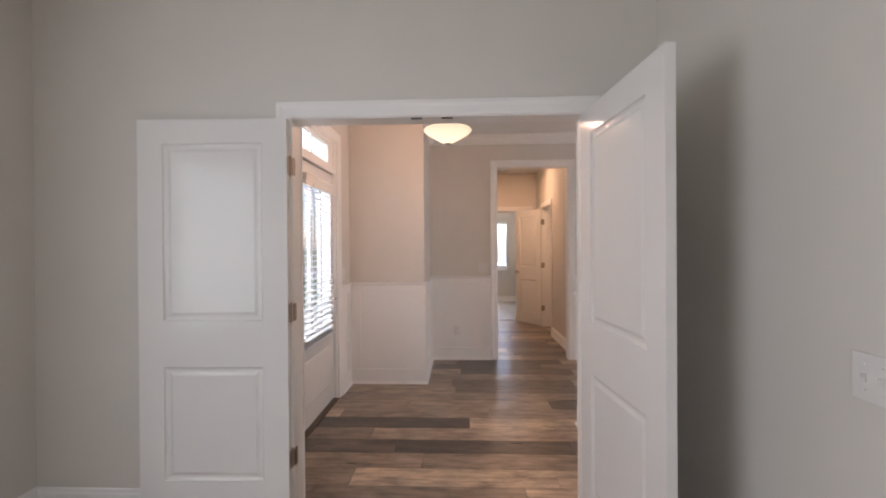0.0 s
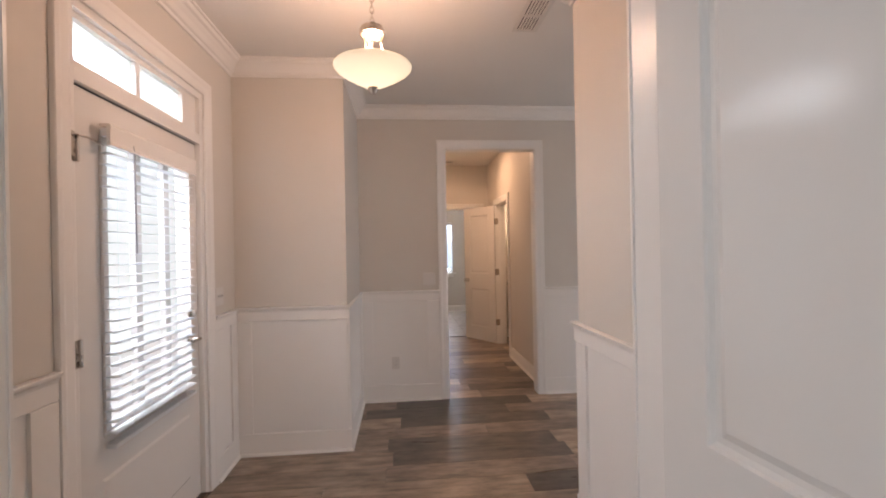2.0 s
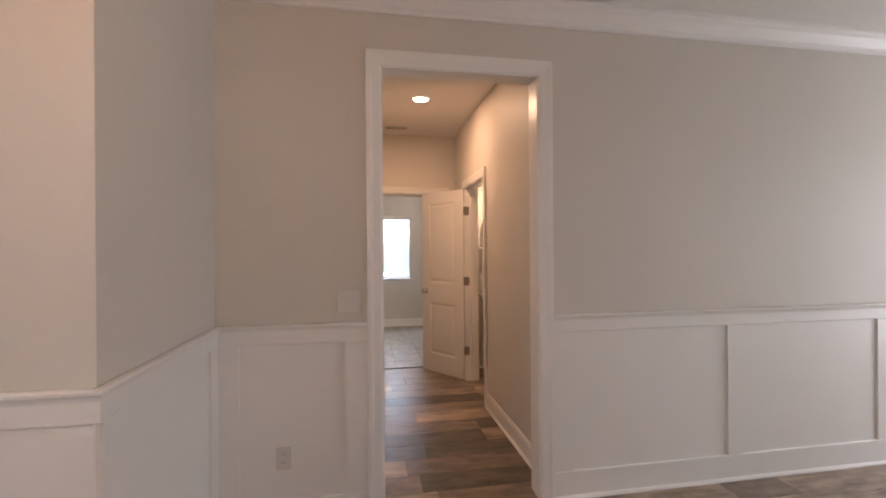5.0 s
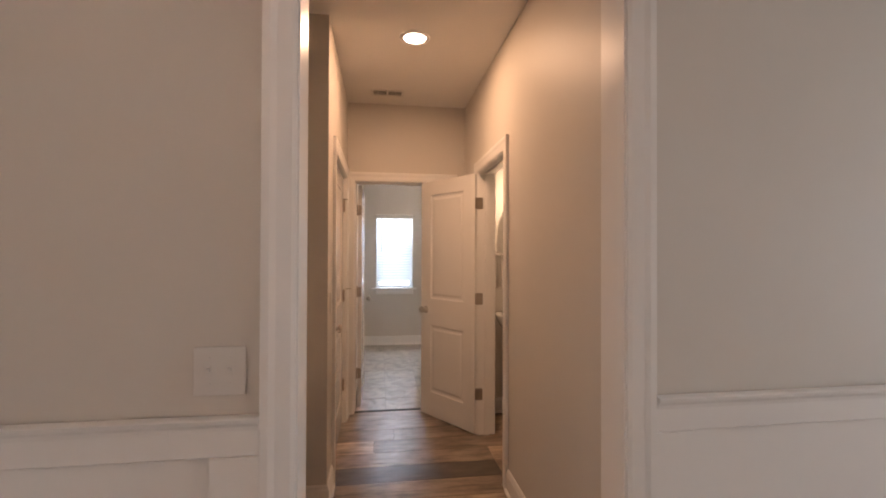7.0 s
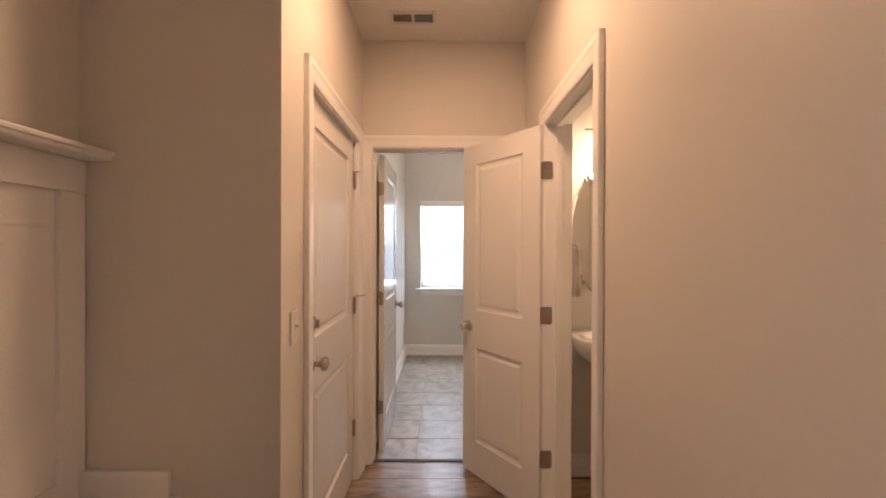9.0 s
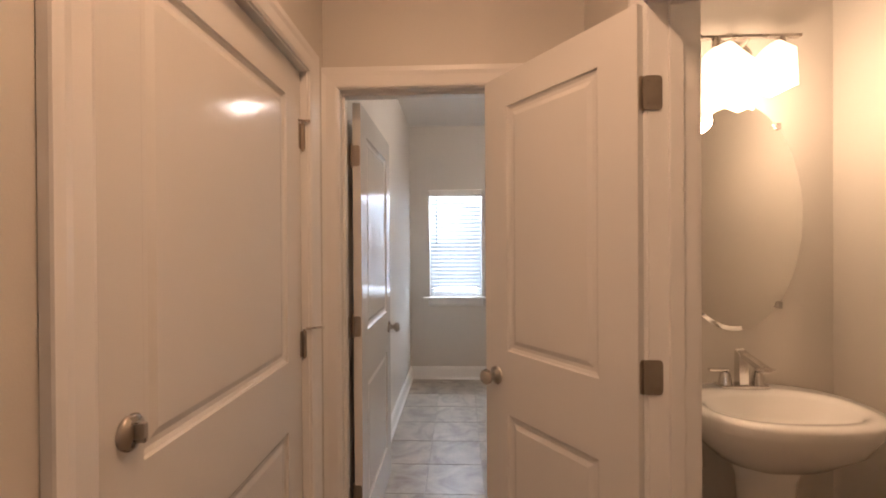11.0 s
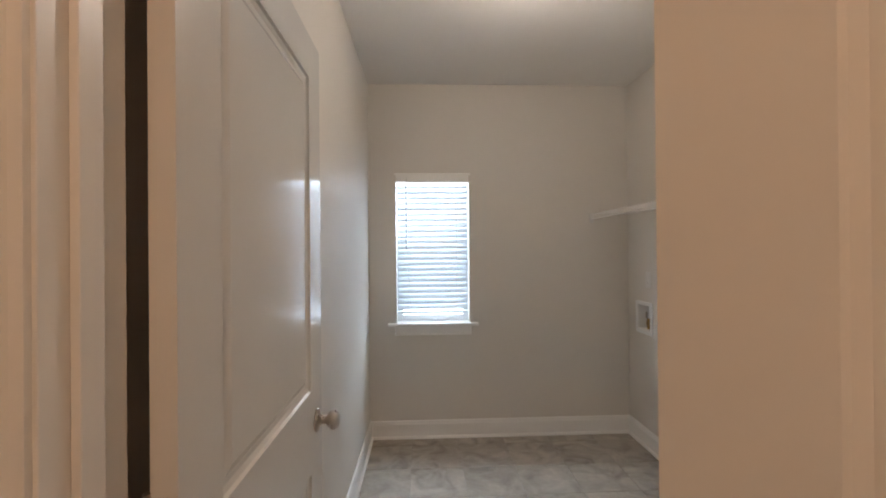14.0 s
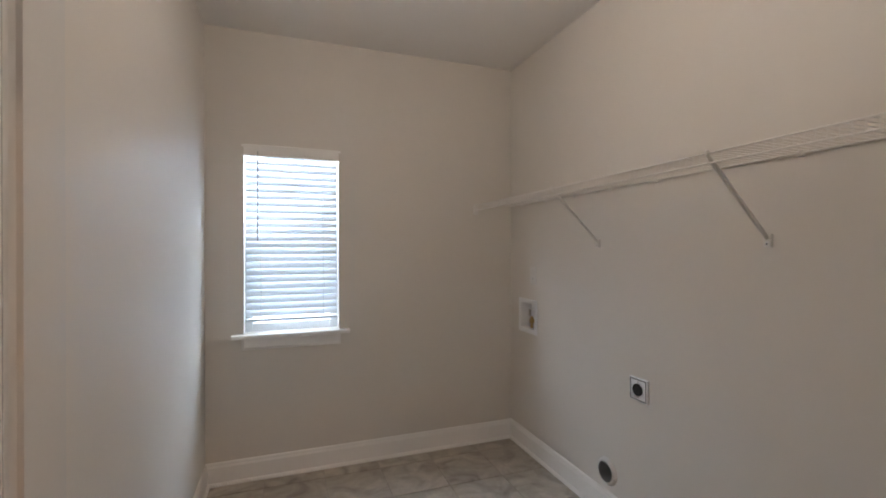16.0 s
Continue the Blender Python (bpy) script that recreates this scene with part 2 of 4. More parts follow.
def lathe(bm, prof, seg=28, m=None):
    """Turns a profile of (radius, height) round z."""
    m = m or Matrix()
    rings = []
    for r, z in prof:
        if r < 1e-5:
            rings.append([bm.verts.new(m @ Vector((0, 0, z)))])
        else:
            rings.append([bm.verts.new(m @ Vector((r * math.cos(2 * math.pi * i / seg), r * math.sin(2 * math.pi * i / seg), z))) for i in range(seg)])
    for a, b in zip(rings, rings[1:]):
        for i in range(seg):
            j = (i + 1) % seg
            if len(a) == 1 and len(b) > 1:
                bm.faces.new((a[0], b[i], b[j]))
            elif len(b) == 1 and len(a) > 1:
                bm.faces.new((a[i], a[j], b[0]))
            elif len(a) > 1:
                bm.faces.new((a[i], a[j], b[j], b[i]))
    return bm


def rod(bm, p0, p1, r, seg=10):
    p0, p1 = Vector(p0), Vector(p1)
    d = p1 - p0
    m = Matrix.Translation(p0) @ d.to_track_quat("Z", "Y").to_matrix().to_4x4()
    return lathe(bm, [(0, 0), (r, 0), (r, d.length), (0, d.length)], seg, m)


def tube(bm, pts, r, seg=8):
    for a, b in zip(pts, pts[1:]):
        rod(bm, a, b, r, seg)
    return bm


def sweep(bm, prof, p0, p1, out, up, m0=0.0, m1=0.0):
    """A straight moulding: profile points (u, v) lie along out and up; m0 and m1 mitre the ends by so much per unit of u."""
    p0, p1, out, up = Vector(p0), Vector(p1), Vector(out), Vector(up)
    d = (p1 - p0).normalized()
    a = [bm.verts.new(p0 + out * u + up * v - d * m0 * u) for u, v in prof]
    b = [bm.verts.new(p1 + out * u + up * v + d * m1 * u) for u, v in prof]
    n = len(prof)
    for i in range(n):
        bm.faces.new((a[i], a[(i + 1) % n], b[(i + 1) % n], b[i]))
    bm.faces.new(a)
    bm.faces.new(list(reversed(b)))
    return bm


def wall(name, axis, c0, c1, a0, a1, z0=0.0, z1=2.72, holes=(), material=None, label="greige painted drywall wall"):
    """A wall of real thickness along an axis, cut by rectangular openings."""
    us = sorted({a0, a1, *[v for h in holes for v in h[:2]]})
    zs = sorted({z0, z1, *[v for h in holes for v in h[2:] if z0 < v < z1]})
    solid = lambda i, k: 0 <= i < len(us) - 1 and 0 <= k < len(zs) - 1 and not any(h[0] < (us[i] + us[i + 1]) / 2 < h[1] and h[2] < (zs[k] + zs[k + 1]) / 2 < h[3] for h in holes)
    at = (lambda c, u, z: (c, u, z)) if axis == "x" else (lambda c, u, z: (u, c, z))
    bm = bmesh.new()
    quad = lambda *ps: bm.faces.new([bm.verts.new(at(*p)) for p in ps])
    for i in range(len(us) - 1):
        for k in range(len(zs) - 1):
            if not solid(i, k):
                continue
            u, v, s, t = us[i], us[i + 1], zs[k], zs[k + 1]
            for c in (c0, c1):
                quad((c, u, s), (c, v, s), (c, v, t), (c, u, t))
            for there, e in ((solid(i - 1, k), u), (solid(i + 1, k), v)):
                if not there:
                    quad((c0, e, s), (c1, e, s), (c1, e, t), (c0, e, t))
            for there, e in ((solid(i, k - 1), s), (solid(i, k + 1), t)):
                if not there:
                    quad((c0, u, e), (c1, u, e), (c1, v, e), (c0, v, e))
    bmesh.ops.remove_doubles(bm, verts=bm.verts, dist=1e-5)
    ob = new(name, finish(bm, name, material or M_WALL))
    return tagged(ob, label, "wall", kind="structure")


CEIL = 2.72

# ---- large structure ----
wall("wall_office_north", "y", 2.03, 2.15, -1.6, 1.6, holes=[(-0.245, 1.265, 0, 2.05)])
wall("wall_office_west", "x", -1.75, -1.6, -3.12, 2.15, holes=[(-1.25, 0.55, 0.6, 2.2)])
wall("wall_office_south", "y", -3.12, -3.0, -1.6, 1.6, holes=[(-0.1, 1.4, 0.6, 2.2)])
wall("wall_office_east", "x", 1.6, 1.72, -3.12, 2.03)
wall("wall_foyer_east", "x", 1.535, 1.72, 2.15, 3.225)
wall("wall_gallery_south", "y", 3.105, 3.225, 1.72, 6.5)
wall("wall_gallery_east", "x", 6.5, 6.62, 3.15, 5.30, holes=[(3.5, 4.9, 0.35, 2.25)])
wall("wall_foyer_west", "x", -0.65, -0.50, 2.15, 4.35, holes=[(2.73, 3.79, 0, 2.34)])
wall("wall_foyer_jog", "y", 4.23, 4.35, -0.50, 0.26)
wall("wall_foyer_jog_side", "x", 0.14, 0.26, 4.35, 5.18)
wall("wall_hall_south", "y", 5.18, 5.30, 0.14, 6.5, holes=[(1.054, 1.94, 0, 2.355)])
wall("wall_alcove_back", "x", 0.24, 0.36, 5.30, 6.73)
wall("wall_alcove_side", "y", 6.655, 6.73, 0.36, 1.0)
wall("wall_hall_west", "x", 0.88, 1.0, 6.73, 8.08, holes=[(6.945, 7.905, 0, 2.045)])
wall("wall_hall_east", "x", 2.062, 2.184, 5.30, 8.08, holes=[(6.755, 7.515, 0, 2.045)])
wall("wall_laundry_south", "y", 8.08, 8.20, 0.88, 3.15, holes=[(1.069, 1.925, 0, 2.045)])
wall("wall_laundry_west", "x", 0.925, 1.045, 8.20, 11.10)
wall("wall_laundry_east", "x", 3.03, 3.15, 8.20, 11.10, holes=[(10.62, 10.80, 0.825, 1.005), (9.885, 9.985, 0.182, 0.282)])
wall("wall_laundry_north", "y", 10.95, 11.10, 1.045, 3.03, holes=[(1.25, 1.80, 0.865, 1.995)])
wall("wall_bath_north", "y", 7.95, 8.08, 2.184, 2.90)
wall("wall_bath_east", "x", 2.90, 3.02, 6.43, 8.08)
# Unseen south wall, set close so the mirror reflects a brighter surface.
wall("wall_bath_south", "y", 6.43, 6.55, 2.184, 2.90)
wall("wall_garage_back", "x", 0.55, 0.60, 6.73, 8.2)


def ceiling(name, x0, x1, y0, y1, z=CEIL):
    ob = new(name, finish(boxed(x0, x1, y0, y1, z, z + 0.1), name, M_CEIL))
    tagged(ob, "flat white painted ceiling with light texture", "ceiling", kind="structure")


ceiling("ceiling_office", -1.75, 1.72, -3.12, 2.15)
ceiling("ceiling_foyer", -0.65, 6.62, 2.15, 5.30)
ceiling("ceiling_hall", 0.24, 2.184, 5.30, 8.20)
ceiling("ceiling_bath", 2.184, 3.02, 6.43, 8.20)
CEIL_LAUNDRY = 2.665
ceiling("ceiling_laundry", 1.045, 3.03, 8.20, 10.95, CEIL_LAUNDRY)

floor = tagged(new("floor", finish(boxed(-1.75, 6.62, -3.12, 8.02, -0.12, -0.006), "floor", M_SUB)), "brown-grey wood-look vinyl plank floor", "floor", kind="structure")
floor_laundry = tagged(new("floor_laundry", finish(boxed(0.925, 3.15, 8.12, 11.10, -0.12, -0.004), "floor_laundry", M_GROUT)), "grey stone-look ceramic tile floor", "floor", kind="structure")
ground = tagged(new("ground", finish(boxed(-900, 900, -900, 900, -0.45, -0.13), "ground", M_GRASS)), "green mown lawn outside the house", "ground", kind="structure")
tagged(new("road", finish(boxed(-60, 60, 22, 30, -0.13, -0.10), "road", M_ROAD)), "pale grey concrete street", "road", kind="structure")

tagged(new("porch", finish(boxed(-3.49, -0.662, -2.0, 9.9, -0.129, -0.03, 0.006), "porch", M_PORCH)), "pale concrete porch slab outside the entry door", "porch", kind="structure")

# Glowing panel added in place of the bright outdoors beyond the porch.
backdrop = tagged(new("backdrop", finish(boxed(-3.6, -3.5, -3, 10, -0.12, 5.5), "backdrop", glow("pale_outdoor_haze", (0.86, 0.97, 0.92), 0.92, (0.3, 0.3, 0.3)))), "glowing pale panel in place of the bright outdoors beyond the front porch", "backdrop", kind="structure")

# ---- trim ----
CASING = [(0, 0), (0, 0.010), (0.010, 0.014), (0.045, 0.016), (0.060, 0.020), (0.078, 0.020), (0.080, 0.016), (0.080, 0)]
BASE = [(0, 0), (0.026, 0), (0.026, 0.008), (0.020, 0.018), (0.015, 0.020), (0.015, 0.105), (0.010, 0.118), (0.010, 0.124), (0.004, 0.133), (0, 0.133)]
CROWN = [(0, 0), (0, -0.105), (0.012, -0.105), (0.016, -0.090), (0.030, -0.082), (0.045, -0.060), (0.065, -0.038), (0.080, -0.030), (0.088, -0.014), (0.100, -0.012), (0.100, 0)]
CHAIR = [(0, 0), (0, -0.034), (0.015, -0.034), (0.017, -0.024), (0.022, -0.016), (0.028, -0.013), (0.030, -0.003), (0.026, 0.0)]


def casing(name, plane, face, out, a0, a1, top, sides="lr"):
    """Mitred casing round an opening; plane 'x' or 'y' is the wall's normal axis, face its coordinate, out +1 or -1 into the room."""
    root = thing(name, label="white painted door casing on the wall", category="trim", kind="structure")
    o = Vector((out, 0, 0)) if plane == "x" else Vector((0, out, 0))
    along = Vector((0, 1, 0)) if plane == "x" else Vector((1, 0, 0))
    at = lambda a, z: Vector((face, a, z)) if plane == "x" else Vector((a, face, z))
    if "l" in sides:
        part("side_casing", sweep(bmesh.new(), CASING, at(a0, 0), at(a0, top), -along, o, 0, 1), M_TRIM, root)
    if "r" in sides:
        part("side_casing", sweep(bmesh.new(), CASING, at(a1, 0), at(a1, top), along, o, 0, 1), M_TRIM, root)
    part("head_casing", sweep(bmesh.new(), CASING, at(a0, top), at(a1, top), Vector((0, 0, 1)), o, 1, 1), M_TRIM, root)
    return root


def jamb(name, plane, c0, c1, a0, a1, top, stop=None, t=0.02):
    """Lining of an opening; stop is the position of the door stop's strip across the wall."""
    root = thing(name, label="white painted door jamb lining the opening", category="trim", kind="structure")
    put = (lambda p, q, r, s, z0, z1: boxed(r, s, p, q, z0, z1, 0.001)) if plane == "x" else (lambda p, q, r, s, z0, z1: boxed(p, q, r, s, z0, z1, 0.001))
    part("side_jamb", put(a0 - t, a0, c0, c1, 0, top), M_TRIM, root)
    part("side_jamb", put(a1, a1 + t, c0, c1, 0, top), M_TRIM, root)
    part("head_jamb", put(a0 - t, a1 + t, c0, c1, top, top + 0.02 - 0.001), M_TRIM, root)
    if stop:
        part("door_stop", put(a0 + 0.0005, a0 + 0.011, *stop, 0, top - 0.012), M_TRIM, root)
        part("door_stop", put(a1 - 0.011, a1 - 0.0005, *stop, 0, top - 0.012), M_TRIM, root)
        part("door_stop", put(a0 + 0.0005, a1 - 0.0005, *stop, top - 0.011, top - 0.0005), M_TRIM, root)
    return root


JAMB_OFFICE = jamb("jamb_office", "y", 2.027, 2.153, -0.225, 1.245, 2.03)
casing("casing_office", "y", 2.028, -1, -0.22, 1.24, 2.035)
casing("casing_foyer_office", "y", 2.152, 1, -0.22, 1.24, 2.035)
jamb("jamb_hall", "y", 5.177, 5.303, 1.074, 1.92, 2.335)
casing("casing_hall_front", "y", 5.178, -1, 1.069, 1.925, 2.34)
casing("casing_hall_back", "y", 5.302, 1, 1.069, 1.925, 2.34)
jamb("jamb_garage", "x", 0.877, 1.003, 6.965, 7.885, 2.025, stop=(0.92, 0.955))
casing("casing_garage", "x", 1.002, 1, 6.96, 7.89, 2.03)
JAMB_BATH = jamb("jamb_bath", "x", 2.059, 2.187, 6.775, 7.495, 2.025, stop=(2.11, 2.145))
casing("casing_bath", "x", 2.060, -1, 6.77, 7.50, 2.03)
casing("casing_bath_inside", "x", 2.186, 1, 6.77, 7.50, 2.03)
JAMB_LAUNDRY = jamb("jamb_laundry", "y", 8.077, 8.203, 1.089, 1.905, 2.025, stop=(8.115, 8.15))
casing("casing_laundry", "y", 8.078, -1, 1.084, 1.91, 2.03)
casing("casing_laundry_inside", "y", 8.202, 1, 1.084, 1.91, 2.03, "r")


def run(name, prof, z, p, q, out, material, label, m0=0.0, m1=0.0, category="trim"):
    ob = new(name, finish(sweep(bmesh.new(), prof, (*p, z), (*q, z), (*out, 0), (0, 0, 1), m0, m1), name, material))
    return tagged(ob, label, category, kind="structure")


def baseboard(p, q, out, m0=0.0, m1=0.0):
    run("baseboard", BASE, 0, p, q, out, M_TRIM, "white painted baseboard with shoe moulding", m0, m1)


def crown(p, q, out, m0=0.0, m1=0.0):
    run("crown_moulding", CROWN, CEIL, p, q, out, M_TRIM, "white painted crown moulding under the ceiling", m0, m1)


baseboard((-1.6, 2.03), (-0.305, 2.03), (0, -1), -1, 0)
baseboard((1.325, 2.03), (1.6, 2.03), (0, -1), 0, -1)
baseboard((-1.6, -3.0), (-1.6, 2.03), (1, 0), 0, -1)
baseboard((1.6, -3.0), (1.6, 2.03), (-1, 0), 0, -1)
baseboard((2.062, 5.30), (2.062, 6.69), (-1, 0))
baseboard((1.0, 6.655), (1.0, 6.88), (1, 0), 1, 0)
baseboard((0.69, 6.655), (1.0, 6.655), (0, -1), 0, 1)
baseboard((1.0, 7.972), (1.0, 8.078), (1, 0))
baseboard((2.184, 7.95), (2.90, 7.95), (0, -1), -1, -1)
baseboard((2.90, 6.55), (2.90, 7.95), (-1, 0), -1, -1)
baseboard((1.045, 8.30), (1.045, 10.95), (1, 0), 0, -1)
baseboard((1.045, 10.95), (3.03, 10.95), (0, -1), -1, -1)
baseboard((3.03, 8.2), (3.03, 10.95), (-1, 0), -1, -1)
baseboard((1.99, 8.2), (3.03, 8.2), (0, 1), 0, -1)
crown((-0.50, 2.15), (-0.50, 4.23), (1, 0), -1, -1)
crown((-0.50, 4.23), (0.26, 4.23), (0, -1), -1, 1)
crown((0.26, 4.23), (0.26, 5.18), (1, 0), 1, -1)
crown((0.26, 5.18), (6.5, 5.18), (0, -1), -1, -1)
crown((-0.50, 2.15), (1.535, 2.15), (0, 1), -1, -1)
crown((1.535, 2.15), (1.535, 3.225), (-1, 0), -1, 1)
crown((1.535, 3.225), (6.5, 3.225), (0, 1), 1, -1)

RAIL = 1.02


def wainscot(name, p, q, out, m0=0.0, m1=0.0, stiles=(0.0, 1.0)):
    """White board wainscot: backing, base, top rail, stiles and chair rail along a wall from p to q."""
    root = thing(name, label="white painted wainscot panelling with chair rail", category="wainscot", kind="structure")
    p, q, o = Vector((*p, 0)), Vector((*q, 0)), Vector((*out, 0))
    d = (q - p).normalized()
    L = (q - p).length
    up = Vector((0, 0, 1))

    def board(nm, a, b, z0, z1, t0, t1, e0=0.0, e1=0.0):
        bm = bmesh.new()
        prof = [(t0, z0), (t1 - 0.003, z0), (t1, z0 + 0.003), (t1, z1 - 0.003), (t1 - 0.003, z1), (t0, z1)]
        part(nm, sweep(bm, prof, p + d * a, p + d * b, o, up, e0, e1), M_TRIM, root)
    board("panel", 0, L, 0.0, RAIL - 0.01, 0, 0.004, m0, m1)
    board("top_rail", 0, L, 0.925, RAIL - 0.006, 0.004, 0.018, m0, m1)
    board("bottom_rail", 0, L, 0, 0.150, 0.004, 0.018, m0, m1)
    part("shoe_moulding", sweep(bmesh.new(), [(0.018, 0), (0.032, 0), (0.031, 0.008), (0.026, 0.015), (0.018, 0.018)], p, q, o, up, m0, m1), M_TRIM, root)
    part("chair_rail", sweep(bmesh.new(), [(u + 0.004, v) for u, v in CHAIR], p + up * RAIL, q + up * RAIL, o, up, m0, m1), M_TRIM, root)
    for s in stiles:
        c = 0.055 + s * (L - 0.11)
        board("stile", c - 0.055, c + 0.055, 0.151, 0.924, 0.004, 0.017, 0, 0)
    return root


wainscot("wainscot_jog", (-0.50, 4.23), (0.26, 4.23), (0, -1), -1, 1)
wainscot("wainscot_jog_side", (0.26, 4.23), (0.26, 5.18), (1, 0), 1, -1)
wainscot("wainscot_hall_wall", (0.26, 5.18), (0.989, 5.18), (0, -1), -1, 0)
wainscot("wainscot_gallery", (2.005, 5.18), (6.5, 5.18), (0, -1), 0, -1, (0, 0.25, 0.5, 0.75, 1))
wainscot("wainscot_foyer_west", (-0.50, 3.87), (-0.50, 4.23), (1, 0), 0, -1)
wainscot("wainscot_foyer_south", (1.325, 2.15), (1.535, 2.15), (0, 1), 0, -1)
wainscot("wainscot_foyer_south", (-0.50, 2.15), (-0.305, 2.15), (0, 1), -1, 0, ())
wainscot("wainscot_foyer_west", (-0.50, 2.15), (-0.50, 2.65), (1, 0), -1, 0)
wainscot("wainscot_foyer_east", (1.535, 2.15), (1.535, 3.225), (-1, 0), -1, 1)
wainscot("wainscot_gallery_south", (1.535, 3.225), (6.5, 3.225), (0, 1), 1, -1, (0, 0.25, 0.5, 0.75, 1))


# ---- doors ----
def panel_ring(bm, x0, x1, z0, z1, y, s):
    """One face of a moulded door panel: nested rectangles that dip and rise; s is the side's sign."""
    steps = [(0, 0), (0.004, 0.006), (0.014, 0.010), (0.026, 0.010), (0.042, 0.004)]
    rings = []
    for d, h in steps:
        rings.append([bm.verts.new((x, y - s * h, z)) for x, z in ((x0 + d, z0 + d), (x1 - d, z0 + d), (x1 - d, z1 - d), (x0 + d, z1 - d))])
    for a, b in zip(rings, rings[1:]):
        for i in range(4):
            bm.faces.new((a[i], a[(i + 1) % 4], b[(i + 1) % 4], b[i]))
    bm.faces.new(rings[-1])


def knob_mesh(bm, x, z, y, s, r=0.028):
    m = Matrix.Translation((x, y, z)) @ Euler((-s * math.pi / 2, 0, 0)).to_matrix().to_4x4()
    return lathe(bm, [(0, 0), (0.033, 0), (0.034, 0.004), (0.030, 0.009), (0.016, 0.012), (0.012, 0.018), (0.012, 0.030), (0.020, 0.035), (r, 0.045), (r, 0.054), (0.022, 0.064), (0.010, 0.068), (0, 0.068)], 28, m)


def hinge_plate(x0, x1, y0, y1, z0, z1, r=0.011):
    """A thin plate with rounded corners, flat across x or y, whichever is thinner."""
    bm = bmesh.new()
    flat_x = x1 - x0 < y1 - y0
    u0, u1 = (y0, y1) if flat_x else (x0, x1)
    outline = []
    for cu, cz, a0 in ((u1 - r, z1 - r, 0), (u0 + r, z1 - r, 90), (u0 + r, z0 + r, 180), (u1 - r, z0 + r, 270)):
        outline += [(cu + r * math.cos(radians(a0 + k * 22.5)), cz + r * math.sin(radians(a0 + k * 22.5))) for k in range(5)]
    rings = [[bm.verts.new((c, u, z) if flat_x else (u, c, z)) for u, z in outline] for c in ((x0, x1) if flat_x else (y0, y1))]
    n = len(outline)
    for i in range(n):
        bm.faces.new((rings[0][i], rings[0][(i + 1) % n], rings[1][(i + 1) % n], rings[1][i]))
    for ring in rings:
        bm.faces.new(ring)
    return bm


def hinge(parent, z, s, proud=0.021, r=0.0070, wrap=0.0):
    """Butt hinge at the leaf's heel: barrel on the side s and two leaves; wrap shows that much of the leaf on the door's face."""
    material = M_HINGE
    bm = bmesh.new()
    for k in range(5):
        rod(bm, (-0.002, s * proud, z - 0.045 + 0.018 * k), (-0.002, s * proud, z - 0.0275 + 0.018 * k), r, 12)
    rod(bm, (-0.002, s * proud, z - 0.052), (-0.002, s * proud, z + 0.052), 0.0048, 10)
    h = part("hinge", bm, material, parent, "satin nickel butt hinge", smooth=False)
    if wrap:
        ya, yb = sorted((s * 0.0178, s * 0.0205))
        part("hinge_leaf", boxed(0.001, wrap, ya, yb, z - 0.045, z + 0.045, 0.0006), material, h)
    bm = hinge_plate(-0.0030, -0.0010, s * 0.019 if s < 0 else -0.014, 0.014 if s < 0 else s * 0.019, z - 0.045, z + 0.045)
    part("hinge_leaf", bm, material, h)
    return h


def door(name, m, w, label, knob_sides=(1, -1), hinge_side=1, hinges=(1.79, 1.05, 0.315), h=2.02, deadbolt=False, hardware="door_knob", inset=0.065, proud=0.021, wrap=0.0):
    t, s = 0.0175, 0.125
    root = thing(name, m, label=label, category="door", kind="structure")
    ps = [(0.215, 0.785), (1.015, 1.900)]
    z0 = 0.012
    bm = bmesh.new()
    xs, zs = [0.0, s, w - s, w], [z0, ps[0][0], ps[0][1], ps[1][0], ps[1][1], h]
    for side in (-1, 1):
        for i in range(3):
            for j in range(5):
                if i == 1 and j in (1, 3):
                    continue
                bm.faces.new([bm.verts.new((x, side * t, z)) for x, z in ((xs[i], zs[j]), (xs[i + 1], zs[j]), (xs[i + 1], zs[j + 1]), (xs[i], zs[j + 1]))])
    for a, b in (((0, z0), (w, z0)), ((w, z0), (w, h)), ((w, h), (0, h)), ((0, h), (0, z0))):
        bm.faces.new([bm.verts.new((a[0], -t, a[1])), bm.verts.new((b[0], -t, b[1])), bm.verts.new((b[0], t, b[1])), bm.verts.new((a[0], t, a[1]))])
    bmesh.ops.remove_doubles(bm, verts=bm.verts, dist=1e-5)
    leaf = part("leaf", bm, M_DOOR, root)
    for p0, p1 in ps:
        bm = bmesh.new()
        for side in (-1, 1):
            panel_ring(bm, s, w - s, p0, p1, side * t, side)
        part("door_panel", bm, M_DOOR, leaf)
    for z in hinges:
        hinge(root, z, hinge_side, proud, 0.0085 if wrap else 0.0070, wrap)
    for sd in knob_sides:
        bm = bmesh.new()
        knob_mesh(bm, w - inset, 0.915, sd * t, sd)
        part(hardware, bm, M_NICKEL, root, "round satin nickel knob", smooth=True)
    if deadbolt:
        bm = bmesh.new()
        mm = Matrix.Translation((w - inset, deadbolt * t, 1.08)) @ Euler((-deadbolt * math.pi / 2, 0, 0)).to_matrix().to_4x4()
        lathe(bm, [(0, 0), (0.031, 0), (0.032, 0.004), (0.026, 0.010), (0.010, 0.012), (0, 0.012)], 24, mm)
        db = part("deadbolt", bm, M_NICKEL, root, "satin nickel deadbolt with thumb turn", smooth=True)
        y0, y1 = sorted((deadbolt * (t + 0.012), deadbolt * (t + 0.030)))
        part("thumb_turn", boxed(w - inset - 0.005, w - inset + 0.005, y0, y1, 1.063, 1.097, 0.002), M_NICKEL, db)
    return root


